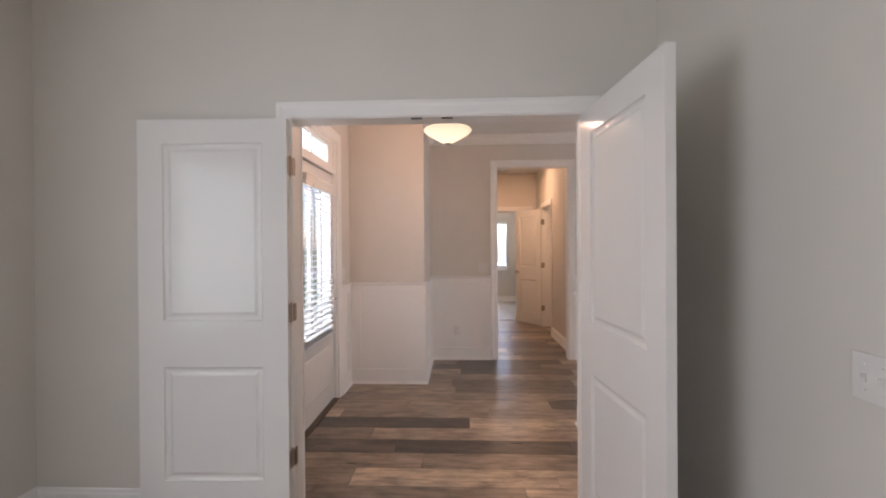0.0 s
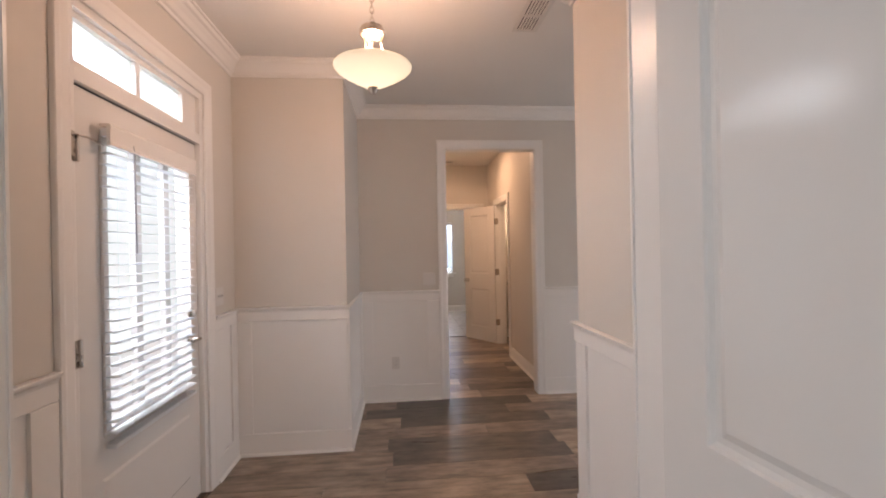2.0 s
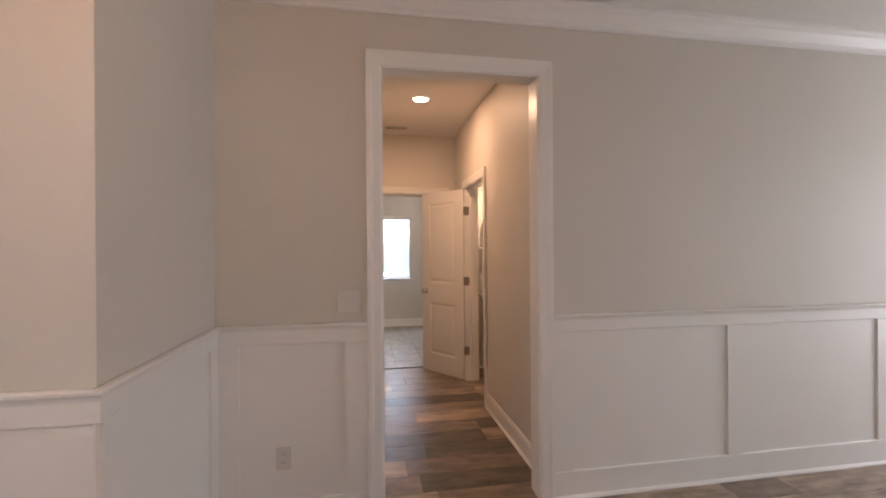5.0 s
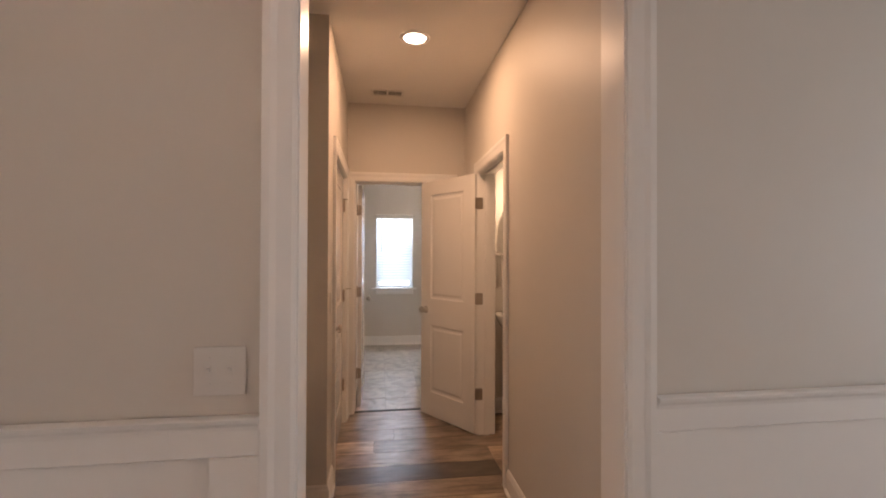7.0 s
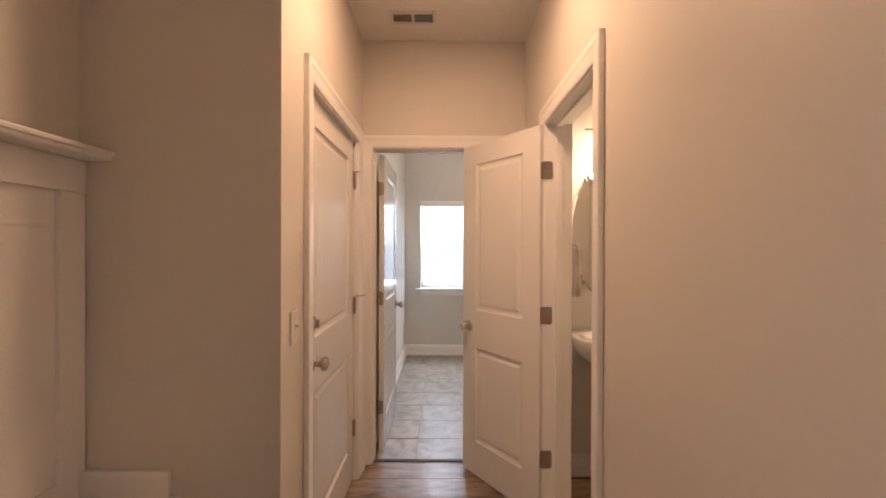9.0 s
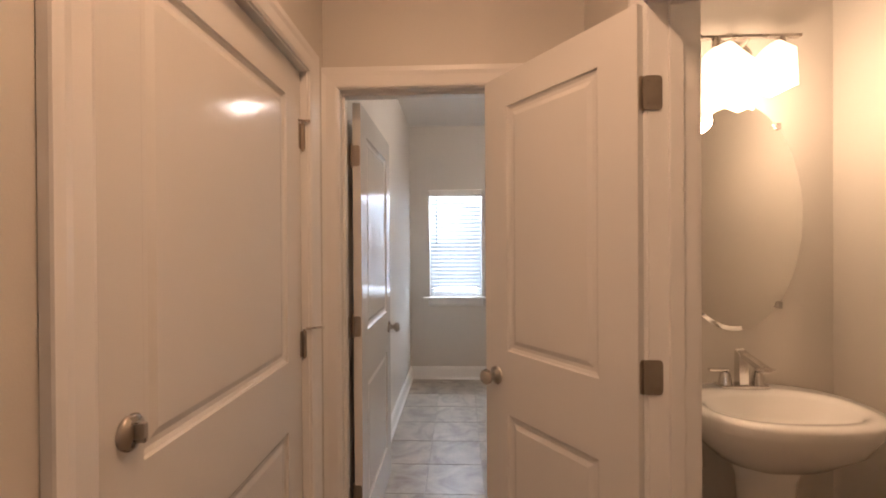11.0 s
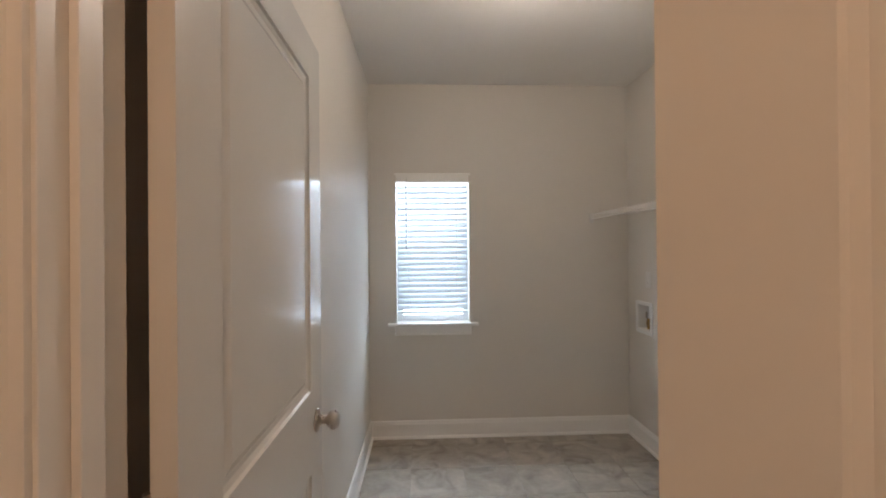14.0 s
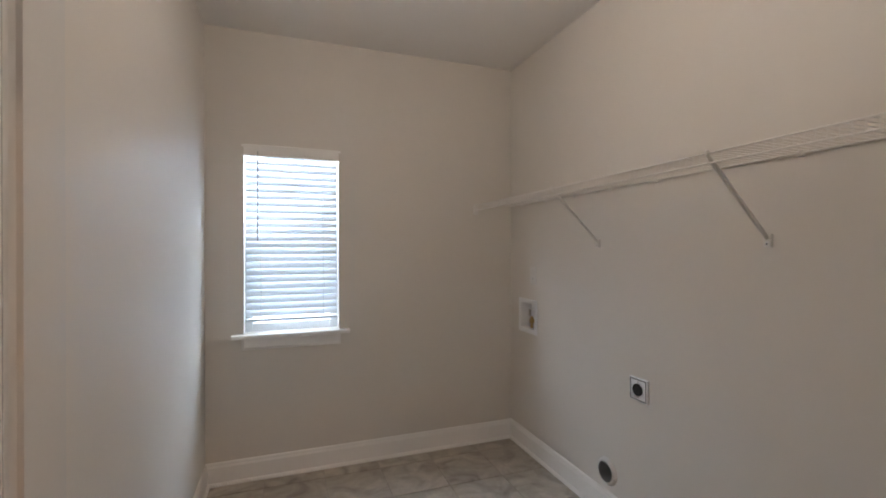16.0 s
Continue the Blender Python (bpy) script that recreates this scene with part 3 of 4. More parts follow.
door("door_1", pose(-0.230, 1.985, 0, 0, 0, 181.5), 0.75, "white two-panel office door folded back against the wall", knob_sides=(), hinge_side=-1)
door("door_2", pose(1.238, 2.005, 0, 0, 0, -85.4), 0.76, "white two-panel office door standing open", knob_sides=(), hinge_side=1)
door("door_3", pose(0.9835, 7.880, 0, 0, 0, -90), 0.908, "closed white two-panel door with knob and deadbolt", knob_sides=(1,), hinge_side=1, deadbolt=1, inset=0.090, proud=0.026, wrap=0.016)
door("door_4", pose(2.044, 7.499, 0, 0, 0, 123.8), 0.650, "white two-panel bathroom door standing open in the hall", hinge_side=-1)
door("door_5", pose(1.124, 8.218, 0, 0, 0, 90.2), 0.79, "white two-panel laundry door standing open", hinge_side=1, knob_sides=(-1,))

# ---- hinge leaves on the jambs; bath and office sets fitted to the camera's view ----
def jamb_leaf(owner, x0, x1, y0, y1, label="satin nickel hinge leaf"):
    for z in (1.79, 1.05, 0.315):
        ob = part("jamb_hinge_leaf", hinge_plate(x0, x1, y0, y1, z - 0.045, z + 0.045), M_HINGE, owner, label)
        for sx in (0.25, 0.75):
            for dz in (-0.028, 0.028):
                bm = bmesh.new()
                if x1 - x0 > y1 - y0:
                    m = Matrix.Translation((x0 + sx * (x1 - x0), y0, z + dz)) @ Euler((math.pi / 2, 0, 0)).to_matrix().to_4x4()
                else:
                    m = Matrix.Translation((x1, y0 + sx * (y1 - y0), z + dz)) @ Euler((0, math.pi / 2, 0)).to_matrix().to_4x4()
                lathe(bm, [(0.0045, -0.001), (0.0045, 0.0006), (0.0018, 0.0012), (0, 0.0004)], 10, m)
                part("screw", bm, M_HINGE, ob)


jamb_leaf(JAMB_BATH, 2.0450, 2.094, 7.4918, 7.4948)
jamb_leaf(JAMB_LAUNDRY, 1.0892, 1.0918, 8.163, 8.202)
jamb_leaf(JAMB_OFFICE, -0.2198, -0.2172, 2.008, 2.050)


# ---- blinds, windows ----
def blind(name, m, w, h, n, tilt, label, wand=0.12, wand_len=0.45, valance=0.075, cut=0.0):
    """A horizontal slat blind; local x across, z down from the head, y out into the room."""
    root = thing(name, m, label=label, category="window blind")
    bm = bmesh.new()
    sweep(bm, [(0.012, 0), (0.050, 0), (0.056, -0.010), (0.052, -valance + 0.012), (0.057, -valance), (0.040, -valance), (0.040, -0.012), (0.012, -0.012)], (-0.012, 0, 0), (w + 0.012, 0, 0), (0, 1, 0), (0, 0, 1))
    part("valance", bm, M_TRIM, root, "white moulded valance")
    part("headrail", boxed(0.005, w - 0.005, 0.005, 0.036, -0.045, -0.014, 0.002), M_VINYL, root)
    top, low = -valance - 0.004, -h + 0.045 + cut
    pitch = (top - low) / n
    me = None
    for i in range(n):
        z = top - pitch * (i + 0.5)
        if me is None:
            bm = bmesh.new()
            prof = [(-0.0245, -0.0012), (-0.012, 0.0008), (0, 0.0015), (0.012, 0.0008), (0.0245, -0.0012), (0.0245, 0.0012), (0.012, 0.0032), (0, 0.0039), (-0.012, 0.0032), (-0.0245, 0.0012)]
            sweep(bm, prof, (0.006, 0, 0), (w - 0.006, 0, 0), (0, 1, 0), (0, 0, 1))
            me = finish(bm, "slat", M_SLAT)
        s = new("slat", me)
        s.parent = root
        s.matrix_local = pose(0, 0.022, z, tilt + random.uniform(-0.5, 0.5), random.uniform(-0.08, 0.08), 0)
    part("bottom_rail", boxed(0.006, w - 0.006, 0.004, 0.046, -h + 0.012 + cut, -h + 0.030 + cut, 0.003), M_SLAT, root)
    for k in (0.17, 0.83):
        for y in (-0.004, 0.048):
            bm = bmesh.new()
            rod(bm, (w * k, y, top + 0.01), (w * k, y, -h + 0.03 + cut), 0.0011, 6)
            part("ladder_cord", bm, M_SLAT, root)
    if wand:
        bm = bmesh.new()
        rod(bm, (w * wand, 0.056, top), (w * wand, 0.058, top - wand_len), 0.004, 8)
        rod(bm, (w * wand, 0.056, top + 0.01), (w * wand, 0.050, top + 0.045), 0.002, 6)
        part("tilt_wand", bm, mat_wand, root, "clear tilt wand")
    return root


mat_wand = mat("grey_clear_plastic", (0.35, 0.35, 0.36), 0.3, grain=0.05, scale=20)

# Laundry window, seen through its blind.
win = thing("window_1", label="white vinyl sash window with closed-down blind", category="window", kind="structure")
wx0, wx1, wz0, wz1 = 1.25, 1.80, 0.865, 1.995
bm = bmesh.new()
for b in ((wx0, wx0 + 0.045, wz0, wz1), (wx1 - 0.045, wx1, wz0, wz1), (wx0 + 0.045, wx1 - 0.045, wz0, wz0 + 0.05), (wx0 + 0.045, wx1 - 0.045, wz1 - 0.05, wz1)):
    box(bm, b[0], b[1], 11.035, 11.085, b[2], b[3], 0.003)
part("window_frame", bm, M_VINYL, win)
part("meeting_rail", boxed(wx0 + 0.045, wx1 - 0.045, 11.04, 11.08, 1.405, 1.445, 0.003), M_VINYL, win)
for z0, z1 in ((0.915, 1.405), (1.445, 1.945)):
    p = part("pane", boxed(wx0 + 0.045, wx1 - 0.045, 11.058, 11.062, z0, z1), M_GLASS, win)
    p.visible_shadow = False
part("window_sill", boxed(1.185, 1.865, 10.905, 11.035, 0.843, 0.8645, 0.005), M_TRIM, win, "white painted window stool")
bm = bmesh.new()
sweep(bm, [(0.002, 0), (0.016, 0), (0.016, -0.055), (0.012, -0.062), (0.010, -0.070), (0.002, -0.070)], (1.235, 10.952, 0.842), (1.815, 10.952, 0.842), (0, -1, 0), (0, 0, 1), -0.9, -0.9)
part("window_apron", bm, M_TRIM, win)
blind("window_blind", pose(1.80, 11.005, 2.00, 0, 0, 180), 0.55, 1.130, 23, -62, "white slatted blind lowered over the laundry window", wand=0.86, wand_len=0.50, cut=0.05)

# Office window behind the walker, and the gallery window round the corner.
for nm, plane, face, a0, a1, z0, z1 in (("window_2", "x", -1.70, -1.25, 0.55, 0.6, 2.2), ("window_3", "x", 6.56, 3.5, 4.9, 0.35, 2.25)):
    w = thing(nm, label="white vinyl window with clear panes", category="window", kind="structure")
    bm = bmesh.new()
    for b in ((a0, a0 + 0.05, z0, z1), (a1 - 0.05, a1, z0, z1), (a0 + 0.05, a1 - 0.05, z0, z0 + 0.05), (a0 + 0.05, a1 - 0.05, z1 - 0.05, z1), ((a0 + a1) / 2 - 0.03, (a0 + a1) / 2 + 0.03, z0 + 0.05, z1 - 0.05)):
        box(bm, face - 0.025, face + 0.025, b[0], b[1], b[2], b[3], 0.003)
    part("window_frame", bm, M_VINYL, w)
    mid = (a0 + a1) / 2
    for b0, b1 in ((a0 + 0.05, mid - 0.03), (mid + 0.03, a1 - 0.05)):
        p = part("pane", boxed(face - 0.002, face + 0.002, b0, b1, z0 + 0.05, z1 - 0.05), M_GLASS, w)
        p.visible_shadow = False

# Unseen window added for the lamp that lifts the office shadow.
w = thing("window_4", label="white vinyl window with clear panes", category="window", kind="structure")
bm = bmesh.new()
for b in ((-0.1, -0.05, 0.6, 2.2), (1.35, 1.4, 0.6, 2.2), (-0.05, 1.35, 0.6, 0.65), (-0.05, 1.35, 2.15, 2.2), (0.62, 0.68, 0.65, 2.15)):
    box(bm, b[0], b[1], -3.095, -3.045, b[2], b[3], 0.003)
part("window_frame", bm, M_VINYL, w)
for b0, b1 in ((-0.05, 0.62), (0.68, 1.35)):
    p = part("pane", boxed(b0, b1, -3.072, -3.068, 0.65, 2.15), M_GLASS, w)
    p.visible_shadow = False

# ---- front door with glazed upper half, blind and transom ----
entry = thing("door_6", label="white glazed entry door with transom, blind and lever", category="door", kind="structure")
DX = -0.530
y0, y1 = 2.775, 3.745
bm = bmesh.new()
for b in ((2.73, 2.772, 0, 2.34), (3.748, 3.79, 0, 2.34), (2.772, 3.748, 2.30, 2.34), (2.772, 3.748, 2.035, 2.09)):
    box(bm, -0.648, -0.502, b[0], b[1], b[2], b[3], 0.002)
part("door_frame", bm, M_TRIM, entry)
for a, b in ((2.772, 2.80), (3.60, 3.748)):
    part("transom_stile", boxed(-0.575, -0.525, a, b, 2.09, 2.30, 0.003), M_TRIM, entry)
part("transom_mullion", boxed(-0.575, -0.525, 3.185, 3.215, 2.12, 2.275, 0.003), M_TRIM, entry)
part("transom_rail", boxed(-0.575, -0.525, 2.80, 3.60, 2.09, 2.12, 0.003), M_TRIM, entry)
part("transom_rail", boxed(-0.575, -0.525, 2.80, 3.60, 2.275, 2.30, 0.003), M_TRIM, entry)
for a, b in ((2.80, 3.185), (3.215, 3.60)):
    p = part("pane", boxed(-0.553, -0.547, a, b, 2.12, 2.275), M_FROST, entry, "frosted transom pane")
    p.visible_shadow = False
gy0, gy1, gz0, gz1 = 2.955, 3.655, 0.70, 1.86
bm = bmesh.new()
for b in ((y0, gy0, 0.02, 2.03), (gy1, y1, 0.02, 2.03), (gy0, gy1, 0.02, gz0), (gy0, gy1, gz1, 2.03)):
    box(bm, DX - 0.045, DX, *b)
slab = part("leaf", bm, M_DOOR, entry)
bm = bmesh.new()
for b in ((gy0 - 0.02, gy0 + 0.012, gz0 - 0.02, gz1 + 0.02), (gy1 - 0.012, gy1 + 0.02, gz0 - 0.02, gz1 + 0.02), (gy0 + 0.012, gy1 - 0.012, gz0 - 0.02, gz0 + 0.012), (gy0 + 0.012, gy1 - 0.012, gz1 - 0.012, gz1 + 0.02)):
    box(bm, DX + 0.0005, DX + 0.012, *b, 0.003)
part("glazing_bead", bm, M_DOOR, slab)
for y in (3.205, 3.445):
    part("glazing_bar", boxed(DX - 0.04, DX - 0.008, y - 0.024, y + 0.024, gz0, gz1, 0.002), M_DOOR, slab)
p = part("pane", boxed(DX - 0.026, DX - 0.021, gy0, gy1, gz0, gz1), M_GLASS, slab)
p.visible_shadow = False
bm = bmesh.new()
fr = [(0, 0), (0.010, 0.007), (0.024, 0.007), (0.040, -0.003)]
rings = [[bm.verts.new((DX + 0.001 + h, y, z)) for y, z in ((2.92 + d, 0.17 + d), (3.62 - d, 0.17 + d), (3.62 - d, 0.52 - d), (2.92 + d, 0.52 - d))] for d, h in fr[:3]]
for a, b in zip(rings, rings[1:]):
    for i in range(4):
        bm.faces.new((a[i], a[(i + 1) % 4], b[(i + 1) % 4], b[i]))
bm.faces.new(rings[-1])
part("door_panel", bm, M_DOOR, slab)
# Thin dark strip that draws the line in the gap above the leaf.
part("weather_strip", boxed(DX - 0.03, DX + 0.006, y0, y1, 2.031, 2.0328), M_DUCT, entry, "thin dark strip in the gap above the leaf")
part("threshold", boxed(-0.66, -0.49, 2.772, 3.748, 0.0, 0.018, 0.004), M_WOODSILL, entry, "dark bronze door threshold")
for z in (1.79, 1.05, 0.25):
    bm = bmesh.new()
    rod(bm, (-0.497, y0 - 0.002, z - 0.05), (-0.497, y0 - 0.002, z + 0.05), 0.0075, 12)
    box(bm, -0.5015, -0.4995, y0 - 0.022, y0 - 0.004, z - 0.05, z + 0.05)
    part("hinge", bm, M_NICKEL, entry)
# lever, deadbolt and the hinge-pin stop on the top hinge
ax = Euler((0, math.pi / 2, 0)).to_matrix().to_4x4()
bm = bmesh.new()
lathe(bm, [(0, 0), (0.032, 0), (0.033, 0.005), (0.026, 0.010), (0.011, 0.013), (0.011, 0.045), (0, 0.047)], 24, Matrix.Translation((DX, 3.650, 0.925)) @ ax)
lev = part("lever_rose", bm, M_NICKEL, entry, "satin nickel lever", smooth=False)
bm = bmesh.new()
tube(bm, [(DX + 0.048, 3.665, 0.925), (DX + 0.050, 3.635, 0.927), (DX + 0.050, 3.590, 0.922), (DX + 0.046, 3.555, 0.915)], 0.0085, 10)
part("lever", bm, M_NICKEL, lev)
bm = bmesh.new()
lathe(bm, [(0, 0), (0.030, 0), (0.031, 0.006), (0.024, 0.014), (0, 0.016)], 24, Matrix.Translation((DX, 3.650, 1.075)) @ ax)
db = part("deadbolt", bm, M_NICKEL, entry)
part("thumb_turn", boxed(DX + 0.015, DX + 0.034, 3.644, 3.656, 1.057, 1.093, 0.002), M_NICKEL, db)
bm = boxed(-0.5005, -0.492, 2.738, 2.758, 1.745, 1.845, 0.002)
hinge_stop = part("door_guard", bm, M_NICKEL, entry, "nickel hinge-pin door stop on the top hinge")
bm = bmesh.new()
tube(bm, [(-0.494, 2.748, 1.835), (-0.475, 2.80, 1.832), (-0.49, 2.90, 1.828)], 0.004, 8)
part("swing_bar", bm, M_NICKEL, hinge_stop)
casing("casing_entry", "x", -0.499, 1, 2.735, 3.785, 2.335)
blind("door_blind", pose(DX + 0.012, 3.600, 1.915, 0, 0, -90), 0.685, 1.285, 26, -2, "white slatted blind with open slats on the entry door", wand=0.80, wand_len=0.42, valance=0.085)


# ---- lights ----
pend = thing("pendant_light", pose(0.535, 3.178, 0), label="satin nickel pendant with lit alabaster glass bowl", category="pendant light")
bm = bmesh.new()
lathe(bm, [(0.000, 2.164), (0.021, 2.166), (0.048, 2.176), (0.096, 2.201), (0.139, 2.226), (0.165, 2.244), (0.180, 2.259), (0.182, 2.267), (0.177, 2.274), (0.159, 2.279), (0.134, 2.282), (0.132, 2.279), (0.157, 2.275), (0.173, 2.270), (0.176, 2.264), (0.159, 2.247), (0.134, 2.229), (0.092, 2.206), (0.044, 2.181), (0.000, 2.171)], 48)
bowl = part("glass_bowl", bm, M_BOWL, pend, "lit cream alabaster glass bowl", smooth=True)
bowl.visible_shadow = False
bm = bmesh.new()
lathe(bm, [(0.000, 2.138), (0.010, 2.139), (0.015, 2.146), (0.015, 2.152), (0.024, 2.158), (0.026, 2.168), (0.020, 2.174), (0.000, 2.175)], 24)
part("finial", bm, M_NICKEL, pend, smooth=True)
bm = bmesh.new()
lathe(bm, [(0, 2.475), (0.012, 2.475), (0.015, 2.462), (0.052, 2.452), (0.060, 2.440), (0.060, 2.418), (0.052, 2.414), (0.050, 2.440), (0, 2.446)], 32)
part("collar", bm, M_NICKEL, pend, smooth=True)
for a in range(3):
    c, s = math.cos(a * 2.094 + 0.4), math.sin(a * 2.094 + 0.4)
    bm = bmesh.new()
    tube(bm, [(0.052 * c, 0.052 * s, 2.425), (0.044 * c, 0.044 * s, 2.400), (0.046 * c, 0.046 * s, 2.375), (0.062 * c, 0.062 * s, 2.330), (0.12 * c, 0.12 * s, 2.288)], 0.005, 8)
    part("arm", bm, M_NICKEL, pend)
bm = bmesh.new()
rod(bm, (0, 0, 2.19), (0, 0, 2.45), 0.006, 10)
part("center_rod", bm, M_NICKEL, pend)
bm = bmesh.new()
for k in range(9):
    z = 2.472 + 0.0245 * k
    m = Matrix.Translation((0, 0, z + 0.014)) @ Euler((math.pi / 2, 0, (k % 2) * math.pi / 2)).to_matrix().to_4x4()
    pts = [m @ Vector((0.009 * math.cos(q * math.pi / 5), 0.017 * math.sin(q * math.pi / 5), 0)) for q in range(11)]
    tube(bm, pts, 0.0020, 6)
part("chain", bm, M_NICKEL, pend)
bm = bmesh.new()
lathe(bm, [(0, 2.690), (0.020, 2.690), (0.050, 2.702), (0.064, 2.716), (0.064, 2.7195), (0, 2.7195)], 28)
part("canopy", bm, M_NICKEL, pend, smooth=True)

can = thing("recessed_light", pose(1.51, 6.84, 0), label="lit recessed ceiling light with white trim ring", category="recessed light")
bm = bmesh.new()
lathe(bm, [(0.068, 2.7165), (0.072, 2.7110), (0.092, 2.7140), (0.095, 2.7190), (0.068, 2.7190)], 36)
part("trim_ring", bm, M_TRIM, can, smooth=True)
bm = bmesh.new()
lathe(bm, [(0, 2.7130), (0.068, 2.7150), (0.068, 2.7180), (0, 2.7180)], 36)
o = part("lens", bm, M_LENS, can, "glowing frosted lens", smooth=True)
o.visible_shadow = False

dome = thing("flush_light", pose(1.975, 9.42, CEIL_LAUNDRY - CEIL), label="lit flush ceiling light with white glass dome", category="ceiling light")
bm = bmesh.new()
lathe(bm, [(0, 2.705), (0.125, 2.700), (0.142, 2.704), (0.145, 2.7190), (0, 2.7190)], 40)
part("pan", bm, M_NICKEL, dome, smooth=True)
bm = bmesh.new()
lathe(bm, [(0, 2.525), (0.050, 2.531), (0.095, 2.555), (0.124, 2.598), (0.132, 2.640), (0.126, 2.690), (0.120, 2.700), (0, 2.702)], 40)
o = part("glass_dome", bm, M_DOME, dome, "glowing white glass dome", smooth=True)
o.visible_shadow = False


def vent(name, x, y, lx, ly, slots, label, along, z=CEIL, lw=0.004):
    """A ceiling register: a flat white frame with two banks of slots between thin louvres, over a black sheet for the
    duct's shade.
    """
    root = thing(name, pose(x, y, z), label=label, category="air vent")
    bm = bmesh.new()
    t = 0.022
    box(bm, -lx / 2, -lx / 2 + t, -ly / 2, ly / 2, -0.008, -0.0005, 0.002)
    box(bm, lx / 2 - t, lx / 2, -ly / 2, ly / 2, -0.008, -0.0005, 0.002)
    box(bm, -lx / 2 + t, lx / 2 - t, -ly / 2, -ly / 2 + t, -0.008, -0.0005, 0.002)
    box(bm, -lx / 2 + t, lx / 2 - t, ly / 2 - t, ly / 2, -0.008, -0.0005, 0.002)
    if along == "x":
        box(bm, -0.008, 0.008, -ly / 2 + t, ly / 2 - t, -0.008, -0.0005, 0.001)
    else:
        box(bm, -lx / 2 + t, lx / 2 - t, -0.008, 0.008, -0.008, -0.0005, 0.001)
    part("frame", bm, M_PLATE, root)
    # Black sheet put in for the shade inside the duct; the ceiling is uncut.
    part("backing", boxed(-lx / 2 + 0.01, lx / 2 - 0.01, -ly / 2 + 0.01, ly / 2 - 0.01, -0.0018, -0.0006), M_DARK, root, "black sheet for the shaded duct behind the louvres")
    for k in range(slots):
        f = (k + 0.5) / slots - 0.5
        me = bmesh.new()
        if along == "x":
            c = f * (ly - 2 * t)
            sweep(me, [(0, -0.002), (lw - 0.001, -0.0042), (lw, -0.0037), (0.0010, -0.002)], (-lx / 2 + t, c, 0), (lx / 2 - t, c, 0), (0, 1, 0), (0, 0, 1))
        else:
            c = f * (lx - 2 * t)
            sweep(me, [(0, -0.002), (lw - 0.001, -0.0042), (lw, -0.0037), (0.0010, -0.002)], (c, -ly / 2 + t, 0), (c, ly / 2 - t, 0), (1, 0, 0), (0, 0, 1))
        part("louvre", me, M_PLATE, root)
    return root


vent("ceiling_vent", 1.36, 7.79, 0.27, 0.14, 5, "white ceiling air register with dark slots", "x", lw=0.0025)
vent("ceiling_vent", 1.42, 3.52, 0.15, 0.36, 6, "white ceiling air register with dark slots", "y", lw=0.012)
vent("ceiling_vent", 1.32, 9.50, 0.16, 0.32, 5, "white ceiling air register with dark slots", "y", CEIL_LAUNDRY)


# ---- wall plates ----
def plate(name, m, gangs, kind_of, label):
    """A wall plate; local x across, z up, y out of the wall."""
    w = 0.070 + 0.046 * (gangs - 1)
    root = thing(name, m, label=label, category="outlet" if kind_of == "outlet" else "light switch")
    part("plate", boxed(-w / 2, w / 2, 0.0005, 0.006, -0.057, 0.057, 0.0025), M_PLATE, root)
    for g in range(gangs):
        cx = (g - (gangs - 1) / 2) * 0.046
        if kind_of == "switch":
            part("toggle", box(boxed(cx - 0.005, cx + 0.005, 0.005, 0.008, -0.012, 0.012, 0.001), cx - 0.004, cx + 0.004, 0.008, 0.020, 0.000, 0.009, 0.0015), M_PLATE, root)
            for z in (-0.030, 0.030):
                part("screw", lathe(bmesh.new(), [(0.0032, 0), (0.0030, 0.0015), (0, 0.0018)], 10, Matrix.Translation((cx, 0.006, z)) @ Euler((-math.pi / 2, 0, 0)).to_matrix().to_4x4()), M_PLATE, root)
        else:
            for z in (-0.020, 0.020):
                r = part("receptacle", boxed(cx - 0.017, cx + 0.017, 0.005, 0.0085, z - 0.014, z + 0.014, 0.003), M_PLATE, root)
                for sx in (-0.006, 0.006):
                    part("slot", boxed(cx + sx - 0.001, cx + sx + 0.001, 0.0080, 0.0088, z - 0.002, z + 0.006), M_DARK, r)
    return root


plate("light_switch", pose(0.898, 5.176, 1.125, 0, 0, 180), 2, "switch", "white double toggle switch plate above the chair rail")
plate("light_switch", pose(-0.496, 3.955, 1.13, 0, 0, -90), 2, "switch", "white double toggle switch plate beside the entry door")
plate("light_switch", pose(1.002, 6.765, 1.12, 0, 0, -90), 1, "switch", "white single toggle switch plate beside the closed door")
plate("light_switch", pose(1.598, 0.890, 1.06, 0, 0, 90), 2, "switch", "white double toggle switch plate on the office wall")
plate("wall_outlet", pose(0.575, 5.174, 0.355, 0, 0, 180), 1, "outlet", "white duplex outlet in the wainscot panel")

plate("wall_outlet", pose(3.028, 10.64, 1.19, 0, 0, 90), 1, "outlet", "white duplex outlet above the washer box")

# ball-catch strikes in the head of the double doorway
for x in (0.412, 0.566):
    s = thing("strike_plate", pose(x, 2.045, 2.0295), label="dark nickel ball-catch strike under the door head", category="strike plate", group="strikes in the door head")
    part("plate", boxed(-0.028, 0.028, -0.014, 0.014, -0.0025, 0, 0.0008), M_DUCT, s)
    part("socket", lathe(bmesh.new(), [(0.008, -0.0030), (0.006, -0.0020), (0, -0.0022)], 14), M_DARK, s)


